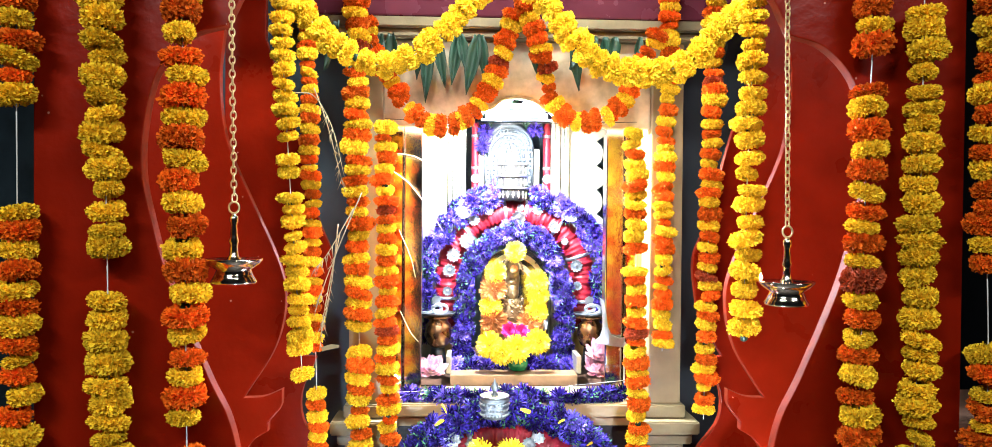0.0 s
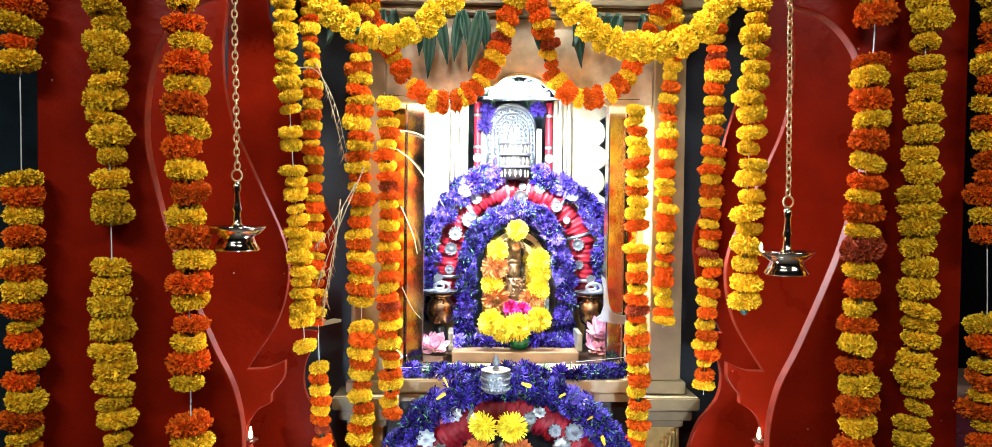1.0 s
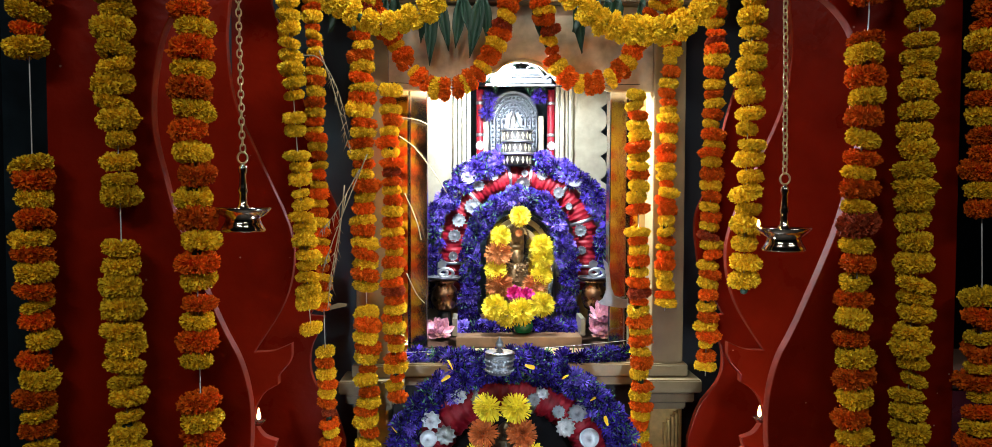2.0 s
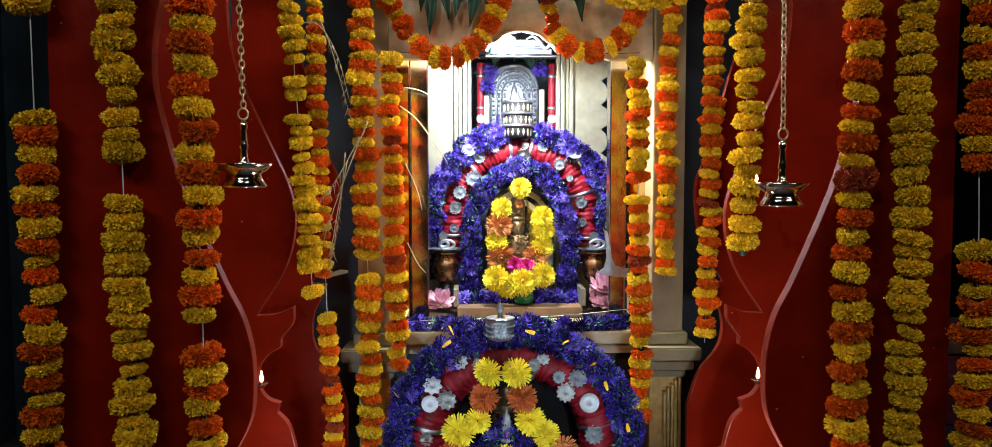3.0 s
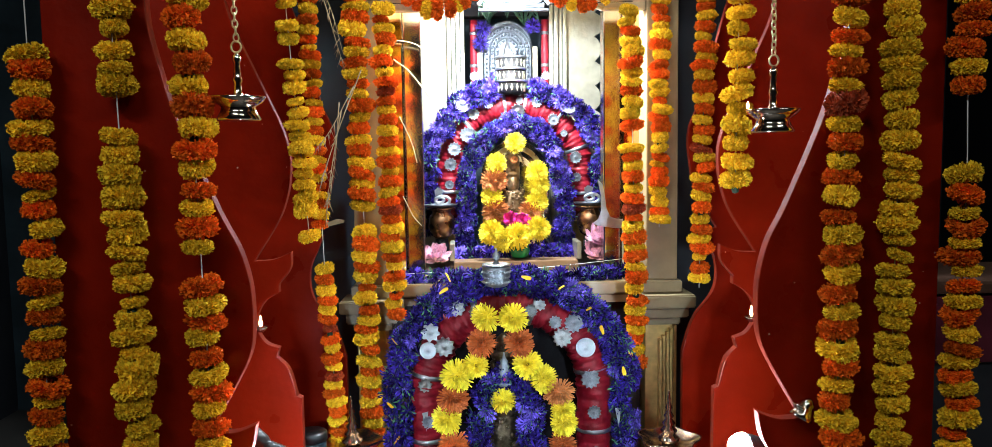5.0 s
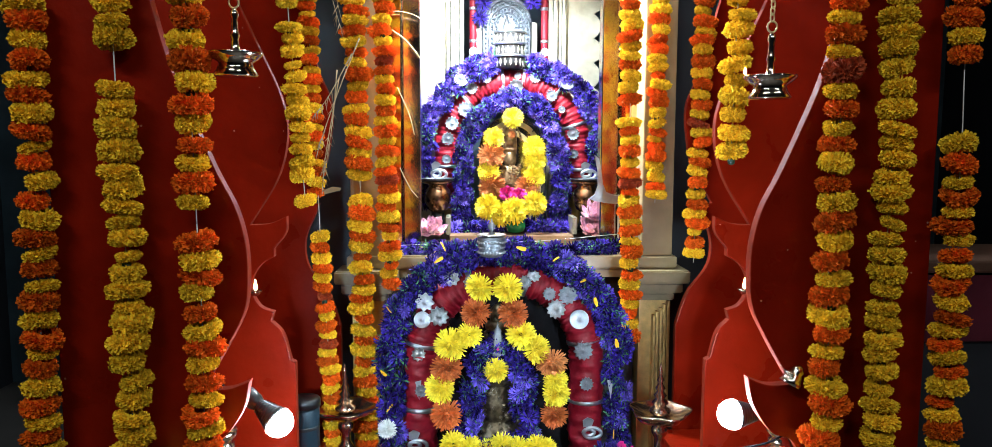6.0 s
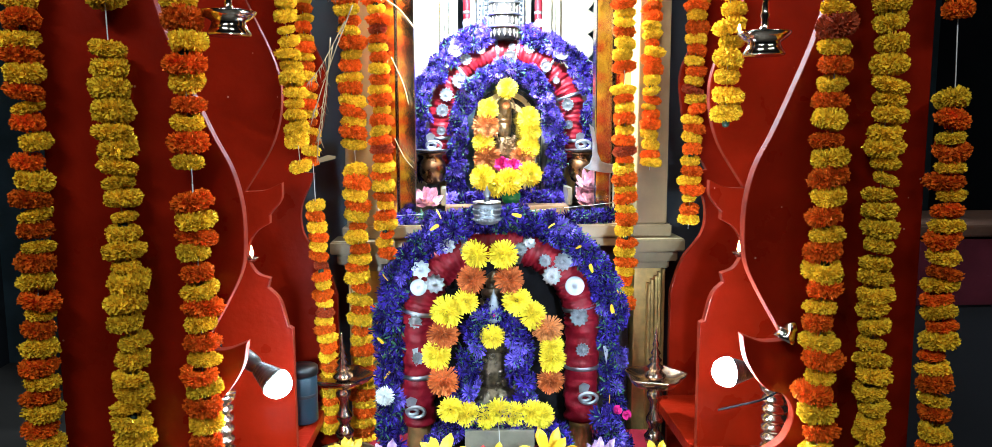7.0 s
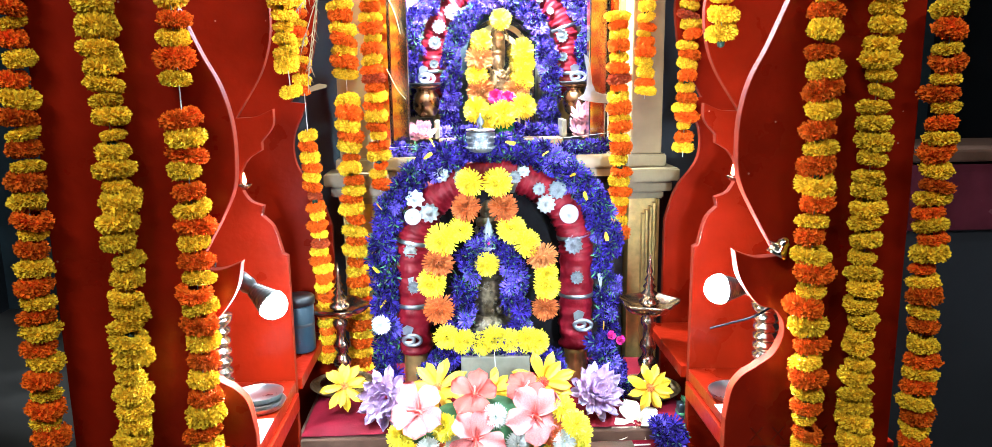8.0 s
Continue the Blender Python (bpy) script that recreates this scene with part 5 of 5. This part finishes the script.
def cosmos(x, y, z, s, seed, d, centre=RUST):
    rnd = random.Random(seed)
    ob = new("golden_flower", broad("golden_flower", [(8, 0.95, 0.52, 14, 30, 0, 0.05, 0.3), (6, 0.85, 0.46, 30, 25, 0.03, 0.05, 0.3)], GOLDP, seed, centre, 0.2))
    ob.matrix_world = Matrix.LocRotScale((x, y, z), face(d, rnd, 0.12), (s,) * 3)
    tagged(ob, "large golden yellow daisy-like blossom on the altar", "flower", "golden blossoms")


def hibiscus(x, y, z, s, seed, d, material, label):
    rnd = random.Random(seed)
    h = thing("hibiscus", Matrix.LocRotScale((x, y, z), face(d, rnd, 0.1), (s,) * 3), label, "flower", "hibiscus blossoms")
    part("petals", broad("petals", [(5, 1.0, 1.12, 36, 60, 0, 0.16, 0.0)], material, seed), h)
    part("eye", lathe("eye", [(0.02, -0.02), (0.15, 0.07), (0.1, 0.075), (0.03, 0.08)], HIBR, 12), h)
    part("stamen", tube("stamen", spline([(0, 0, 0.05), (0.05, 0, 0.4), (0.16, 0.02, 0.7)], 4), 0.035, CREAMF if material is HIBR else HIBR, 6), h)


FWD = (0.0, -1.0, 0.55)
cosmos(-0.37, 1.80, 0.775, 0.062, 1, (0.1, -1, 0.5))
cosmos(0.40, 1.78, 0.755, 0.064, 2, (-0.1, -1, 0.35))
cosmos(-0.13, 1.72, 0.795, 0.075, 3, (-0.25, -0.8, 0.8))
cosmos(0.122, 1.72, 0.805, 0.078, 4, (0.1, -1, 0.35), HIBR)
cosmos(0.0, 1.74, 0.775, 0.06, 5, (0.1, -0.8, 0.9))
lotus(-0.262, 1.78, 0.752, 0.08, 31, LILAC, "lilac peony-like cloth blossom on the red cloth", (-0.1, -1, 0.4))
lotus(0.262, 1.78, 0.745, 0.08, 32, LILAC, "lilac peony-like cloth blossom on the red cloth", (0.1, -0.8, 0.7))
hibiscus(-0.17, 1.60, 0.79, 0.072, 41, (-0.3, -1, 0.6), HIBP, "pale pink hibiscus in the offering heap")
hibiscus(-0.045, 1.555, 0.745, 0.07, 42, (0, -1, 0.3), HIBP, "pale pink hibiscus in the offering heap")
hibiscus(0.088, 1.585, 0.78, 0.072, 43, (0.2, -1, 0.35), HIBP, "pale pink hibiscus in the offering heap")
hibiscus(-0.045, 1.62, 0.82, 0.056, 44, (0.1, -1, 0.7), HIBR, "bright red hibiscus in the offering heap")
hibiscus(0.07, 1.64, 0.82, 0.05, 45, (0.2, -1, 0.9), HIBR, "bright red hibiscus in the offering heap")
hibiscus(0.362, 1.75, 0.675, 0.062, 46, (-0.1, -1, 0.3), CREAMF, "cream white hibiscus on the table's edge")
rnd = random.Random(77)
for i, (x, z, k) in enumerate(((-0.215, 0.735, "Y"), (-0.20, 0.70, "Y"), (-0.115, 0.765, "Y"), (0.155, 0.79, "Y"), (0.18, 0.765, "Y"), (0.19, 0.735, "Y"), (0.185, 0.705, "Y"), (0.165, 0.68, "Y"), (-0.12, 0.70, "R"),
                               (0.02, 0.70, "R"), (0.13, 0.74, "R"), (0.14, 0.70, "Y"), (-0.19, 0.67, "Y"), (-0.06, 0.675, "Y"), (0.07, 0.69, "Y"), (0.11, 0.67, "R"), (-0.14, 0.665, "Y"))):
    head_at(k, x, 1.585 + rnd.uniform(-0.02, 0.02), z, 0.034, 500 + i, "yellow chrysanthemum in the offering heap" if k == "Y" else "rust red chrysanthemum in the offering heap", "offering heap", FWD)
for i, (x, z) in enumerate(((-0.15, 0.715), (0.155, 0.725), (0.0, 0.79), (-0.09, 0.72), (0.05, 0.72))):
    ob = new("white_blossom", WHITE_HEAD)
    ob.matrix_world = Matrix.LocRotScale((x, 1.57, z), face(FWD, rnd, 0.2), (0.03,) * 3)
    tagged(ob, "small white blossom in the offering heap", "flower", "offering heap")
heap = new("foliage", lathe("foliage", [(0.19, 0.0), (0.20, 0.04), (0.17, 0.09), (0.10, 0.13), (0.02, 0.15)], SPRIG, 24, 0.06, 9))
heap.matrix_world = at(-0.01, 1.645, 0.656, (1, 0.32, 1))
tagged(heap, "bed of green leaves under the offered flowers", "leaves")
aster_garland([(0.40, 1.73, 0.672), (0.43, 1.72, 0.665), (0.47, 1.73, 0.64)], 0.024, 16, 0.03, "small bunch of violet asters on the table's edge", ASTER, 21, 0.5)
aster_garland([(0.28, 1.86, 0.86), (0.30, 1.86, 0.82), (0.32, 1.86, 0.77), (0.35, 1.86, 0.72)], 0.022, 26, 0.03, "violet asters trailing off the arch's foot", ASTER, 22, 0.8)
for i, (x, z) in enumerate(((0.315, 0.87), (0.335, 0.86), (0.31, 0.815))):
    ob = new("rose_bud", petals("rose_bud", [(6, 0.1, 0.8, 0.7, 30, 50, 0, 0.05), (5, 0.05, 0.7, 0.6, 60, 30, 0.1, 0.05)], MAG, core=0.3, seed=i))
    ob.matrix_world = Matrix.LocRotScale((x, 1.85, z), face(NOSE, rnd, 0.3), (0.018,) * 3)
    tagged(ob, "deep red rosebud tucked by the violet garland", "flower", "rosebuds")

packet = thing("wrapped_packet", (0.487, 1.765, 0.668), "small packet in dark foil tied with pale green ribbon", "packet")
part("wrap", box("wrap", -0.018, 0.018, -0.014, 0.014, 0.0, 0.052, SILVN, 0.006, 3), packet)
part("ribbon", box("ribbon", -0.0188, 0.0188, -0.0148, 0.0148, 0.022, 0.029, SPRIG, 0.001), packet, label="pale green ribbon")
part("ribbon", box("ribbon", -0.0035, 0.0035, -0.0152, 0.0152, -0.0006, 0.0526, SPRIG, 0.001), packet, label="pale green ribbon")
part("bow", petals("bow", [(6, 0.05, 0.8, 0.4, 40, 30, 0, 0.1)], SPRIG, seed=6), packet, at(0, -0.004, 0.053, 0.022))
tagged(new("hanging_thread", tube("hanging_thread", spline([(0.012, 1.862, 0.83), (0.014, 1.857, 0.78), (0.012, 1.855, 0.72)], 5), 0.0012, THREAD, 5)), "white thread hanging over the silver plinth", "thread")

# ---- side shelves ----
for s, cx in ((-1, -0.006), (1, 0.016)):
    shelf = thing("side_shelf", (cx, 1.31, 0.80), "orange-red painted wooden shelf between the arch screens", "shelf", "side shelves")
    xa, xb = sorted((s * 0.462, s * 0.745))
    part("board", box("board", xa, xb, 0.004, 0.404, 0.0, 0.03, RED, 0.003), shelf)
    part("rail", box("rail", *sorted((s * 0.455, s * 0.475)), 0.004, 0.404, -0.042, -0.002, RED, 0.003), shelf)
    xa, xb = sorted((s * 0.452, s * 0.745))
    part("board", box("board", xa, xb, 0.43, 0.768, -0.004, 0.026, RED, 0.003), shelf)
    part("bracket", box("bracket", *sorted((s * 0.70, s * 0.72)), 0.05, 0.38, -0.798, -0.044, RED, 0.003), shelf)


def plates(x, y, z, r, n, label):
    p = thing("steel_plates", (x, y, z), label, "plate", "steel plates")
    me = lathe("plate", [(r * 0.6, 0.0), (r * 0.9, 0.002), (r, 0.013), (r * 1.02, 0.014), (r * 0.98, 0.012), (r * 0.88, 0.004), (0.004, 0.003)], STEEL, 40)
    for i in range(n):
        part("plate", me, p, at(random.uniform(-0.004, 0.004), random.uniform(-0.004, 0.004), i * 0.009, 1, random.uniform(-3, 3), random.uniform(-3, 3)))


plates(-0.515, 1.56, 0.834, 0.055, 3, "stack of shiny steel plates on the side shelf")
plates(0.53, 1.54, 0.834, 0.058, 1, "shiny steel plate on the side shelf")
sh = new("paper_sheet", box("paper_sheet", 0.47, 0.58, 1.36, 1.50, 0.832, 0.8335, PAPER, 0))
tagged(sh, "cream paper sheet lying on the side shelf", "paper")
sh = new("paper_sheet", box("paper_sheet", -0.57, -0.468, 1.36, 1.5, 0.832, 0.8335, PAPER, 0))
tagged(sh, "cream paper sheet lying on the side shelf", "paper")


def stand(x, y, z, h):
    o = thing("brass_stand", (x, y, z), "turned silvery brass lamp stand on the side shelf", "stand", "brass stands")
    prof = [(0.045, 0.0), (0.05, 0.004), (0.035, 0.02), (0.016, 0.04), (0.014, 0.07), (0.022, 0.085)]
    for i in range(6):
        zz = 0.09 + i * 0.018
        prof += [(0.019, zz), (0.026, zz + 0.006), (0.026, zz + 0.011), (0.019, zz + 0.016)]
    prof += [(0.03, 0.205), (0.032, 0.215), (0.01, 0.22)]
    part("column", lathe("column", [(r, q * h / 0.22) for r, q in prof], BRONZE, 32), o)


stand(-0.548, 1.43, 0.834, 0.255)
stand(0.553, 1.45, 0.834, 0.245)
bell = thing("small_bell", (0.498, 1.282, 1.222), "small ribbed silver bell fixed at the cusp of the screen", "bell")
part("dome", lathe("dome", [(0.020, -0.008), (0.017, 0.0), (0.013, 0.01), (0.011, 0.014), (0.012, 0.018), (0.007, 0.026), (0.002, 0.03)], DIYA, 24, 0.04, 10), bell, at(-0.004, -0.004, 0.0, 1.0, 0, 28))
for k in range(3):
    part("rib", lathe("rib", [(0.0125, -0.0015), (0.0152 - 0.0012 * k, 0.0), (0.0125, 0.0015)], DIYA, 24), bell, at(-0.004 - 0.002 * k, -0.004, 0.004 + 0.0045 * k, 1.0, 0, 28))
can = thing("blue_container", (-0.497, 1.93, 0.828), "dark teal plastic container with lid on the side shelf", "container")
part("body", lathe("body", [(0.034, 0.0), (0.038, 0.004), (0.038, 0.12), (0.036, 0.125)], BLUEP, 28), can)
part("lid", lathe("lid", [(0.036, 0.126), (0.041, 0.128), (0.041, 0.146), (0.037, 0.15), (0.004, 0.151)], BLACKP, 28), can)
part("label_strip", lathe("label_strip", [(0.0385, 0.07), (0.0388, 0.071), (0.0388, 0.078), (0.0385, 0.079)], GREYP, 28), can)

# ---- hanging leaves ----


def mango_leaf(x, y, z, length, width, roll, seed):
    rnd = random.Random(seed)
    verts, faces = [], []
    bend = rnd.uniform(-0.02, 0.03)
    for i in range(9):
        u = i / 8
        w = width * math.sin(math.pi * min(1, u * 0.92 + 0.08)) ** 0.8 * (1 - 0.35 * u)
        for side in (-1, -0.35, 0, 0.35, 1):
            verts.append((side * w / 2, 0.014 * (1 - abs(side)) + bend * u * u, -u * length + 0.004 * math.sin(u * 14 + side * 3)))
    for i in range(8):
        for j in range(4):
            a = i * 5 + j
            faces.append((a, a + 1, a + 6, a + 5))
    me = mesh("mango_leaf", verts, faces, LEAF)
    ob = new("mango_leaf", me)
    so = ob.modifiers.new("thickness", "SOLIDIFY")
    so.thickness = 0.0012
    ob.matrix_world = at(x, y, z, 1, rnd.uniform(-6, 6), roll, rnd.uniform(-35, 35))
    tagged(ob, "dark green mango leaf hanging from the cornice", "leaf", "mango leaves")


for i, (x, l, w, roll) in enumerate(((-0.215, 0.12, 0.04, 8), (-0.195, 0.19, 0.045, 3), (-0.175, 0.15, 0.04, -10), (-0.115, 0.14, 0.042, 6), (-0.105, 0.1, 0.04, -8), (-0.06, 0.17, 0.048, 10), (-0.05, 0.12, 0.04, -6),
                                     (0.09, 0.15, 0.04, -12), (0.03, 0.12, 0.04, 14), (0.215, 0.15, 0.042, -4), (0.225, 0.1, 0.05, 15), (0.27, 0.07, 0.055, 20), (0.30, 0.08, 0.05, -12), (0.33, 0.075, 0.05, 8),
                                     (-0.30, 0.13, 0.05, 0), (-0.33, 0.1, 0.045, 10), (0.40, 0.12, 0.045, 5))):
    mango_leaf(x, 2.205 - 0.004 * (i % 3), 2.35, l, w, roll, 600 + i)
for i, (x, z, l, roll) in enumerate(((-0.43, 2.35, 0.13, 10), (-0.41, 2.32, 0.1, -15), (0.59, 2.33, 0.1, 10))):
    mango_leaf(x, 2.07, z, l, 0.045, roll, 640 + i)
for i, (x, z, l, roll) in enumerate(((0.05, 2.27, 0.10, 30), (0.09, 2.27, 0.11, -20), (0.02, 2.27, 0.10, 10), (0.13, 2.27, 0.11, -35), (0.17, 2.26, 0.10, 20), (-0.02, 2.27, 0.10, -12), (0.07, 2.28, 0.09, 0), (0.15, 2.28, 0.09, 5), (0.0, 2.28, 0.09, 25))):
    mango_leaf(x, 2.89, z, l, 0.04, roll, 660 + i)

# ---- dry grass, threads, scraps ----
rnd = random.Random(9)
for pts in ([(-0.52, 2.0, 2.15), (-0.47, 2.0, 2.14), (-0.425, 2.0, 2.06), (-0.395, 2.0, 1.94)], [(-0.47, 1.99, 2.16), (-0.44, 1.99, 2.08), (-0.41, 1.99, 1.97), (-0.39, 1.98, 1.90)],
            [(-0.35, 1.99, 1.90), (-0.40, 1.99, 1.78), (-0.445, 1.99, 1.66), (-0.465, 1.99, 1.60)], [(-0.37, 1.99, 1.86), (-0.43, 1.98, 1.75), (-0.47, 1.98, 1.70)],
            [(-0.41, 2.0, 1.82), (-0.425, 2.0, 1.68), (-0.45, 2.0, 1.54)], [(-0.405, 2.0, 1.80), (-0.44, 2.0, 1.62), (-0.455, 2.0, 1.50)]):
    g = thing("dry_grass_stalk", pts[0], "dry pale grass stalk with seed head among the garlands", "grass", "dry grass")
    org = Vector(pts[0])
    line = [q - org for q in spline(pts, 6)]
    part("stalk", tube("stalk", line, 0.0016, STRAW, 5, lambda u: 1.1 - 0.7 * u), g)
    for k in range(14):
        q = line[int((0.45 + 0.55 * rnd.random()) * (len(line) - 1))]
        e = q + Vector((rnd.uniform(-0.012, 0.012), rnd.uniform(-0.01, 0.01), -rnd.uniform(0.008, 0.03)))
        part("seed_spike", tube("seed_spike", [q, q.lerp(e, 0.5), e], 0.0011, STRAW, 4, lambda u: 1.2 - u), g)
for pts in ([(-0.34, 2.33, 2.02), (-0.27, 2.32, 2.022), (-0.21, 2.34, 2.0), (-0.15, 2.45, 1.93)], [(-0.30, 2.32, 1.97), (-0.25, 2.31, 1.93), (-0.19, 2.33, 1.85), (-0.16, 2.36, 1.80)],
            [(-0.285, 2.32, 1.80), (-0.25, 2.31, 1.72), (-0.235, 2.31, 1.66)], [(-0.28, 2.32, 1.56), (-0.25, 2.31, 1.50), (-0.225, 2.31, 1.47)]):
    org = Vector(pts[0])
    g = thing("dry_straw", pts[0], "thin dry straw curving from the brass door post", "straw", "dry straws")
    part("stalk", tube("stalk", [q - org for q in spline(pts, 6)], 0.0015, STRAW, 5), g)
w = thing("wire", (-0.31, 2.28, 1.335), "thin steel wire stretched across the niche", "wire")
part("strand", tube("strand", spline([(0, 0, -0.008), (0.2, 0, 0.0), (0.45, 0, 0.006), (0.72, 0, 0.03)], 6), 0.0009, STEEL, 5), w)
w = thing("wire", (-0.32, 2.23, 2.115), "thin dark wire stretched under the frieze", "wire")
part("strand", tube("strand", spline([(0, 0, 0), (0.35, 0, -0.01), (0.72, 0, 0.0)], 6), 0.001, BLACKP, 5), w)
sc = new("paper_scrap", plate("paper_scrap", [(-0.02, -0.012), (0.022, 0.002), (0.024, 0.010), (0.004, 0.014), (-0.022, 0.002)], 0, 0.0008, GREYST, 0))
sc.matrix_world = at(-0.425, 1.98, 1.51, 1, 40, 0, 0)
tagged(sc, "grey printed paper scrap stuck beside the garland", "paper")
tl = new("teal_cloth", plate("teal_cloth", [(0, 0), (0.02, 0.03), (0.035, 0.10), (0.055, 0.13), (0.06, 0.05), (0.03, 0.02)], 0, 0.004, TEAL, 0.001))
tl.matrix_world = at(0.58, 2.12, 1.93)
tagged(tl, "piece of teal cloth hanging behind the rear screen", "cloth")

# ---- dark cabinet beyond the screens ----
cab = thing("side_cabinet", (1.18, 2.15, 0), "navy cabinet beyond the arch screens, its shade put into the near-black colour", "cabinet")
# body colour darkened to hold the shade beyond the screens
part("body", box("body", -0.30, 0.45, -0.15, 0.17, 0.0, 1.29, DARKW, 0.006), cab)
part("top", box("top", -0.32, 0.47, -0.18, 0.18, 1.292, 1.325, WOODD, 0.006), cab)
cl = new("maroon_cloth", box("maroon_cloth", 0.90, 1.6, 1.985, 1.997, 1.10, 1.285, MAROON, 0.004))
tagged(cl, "maroon cloth draped over the cabinet front", "cloth")
tray = thing("steel_tray", (1.02, 2.08, 1.326), "dim steel tray with a ribbed rim on the cabinet", "tray")
part("dish", lathe("dish", [(0.06, 0.0), (0.10, 0.004), (0.12, 0.03), (0.123, 0.03), (0.118, 0.026), (0.005, 0.006)], STEEL, 36, 0.015, 24), tray)
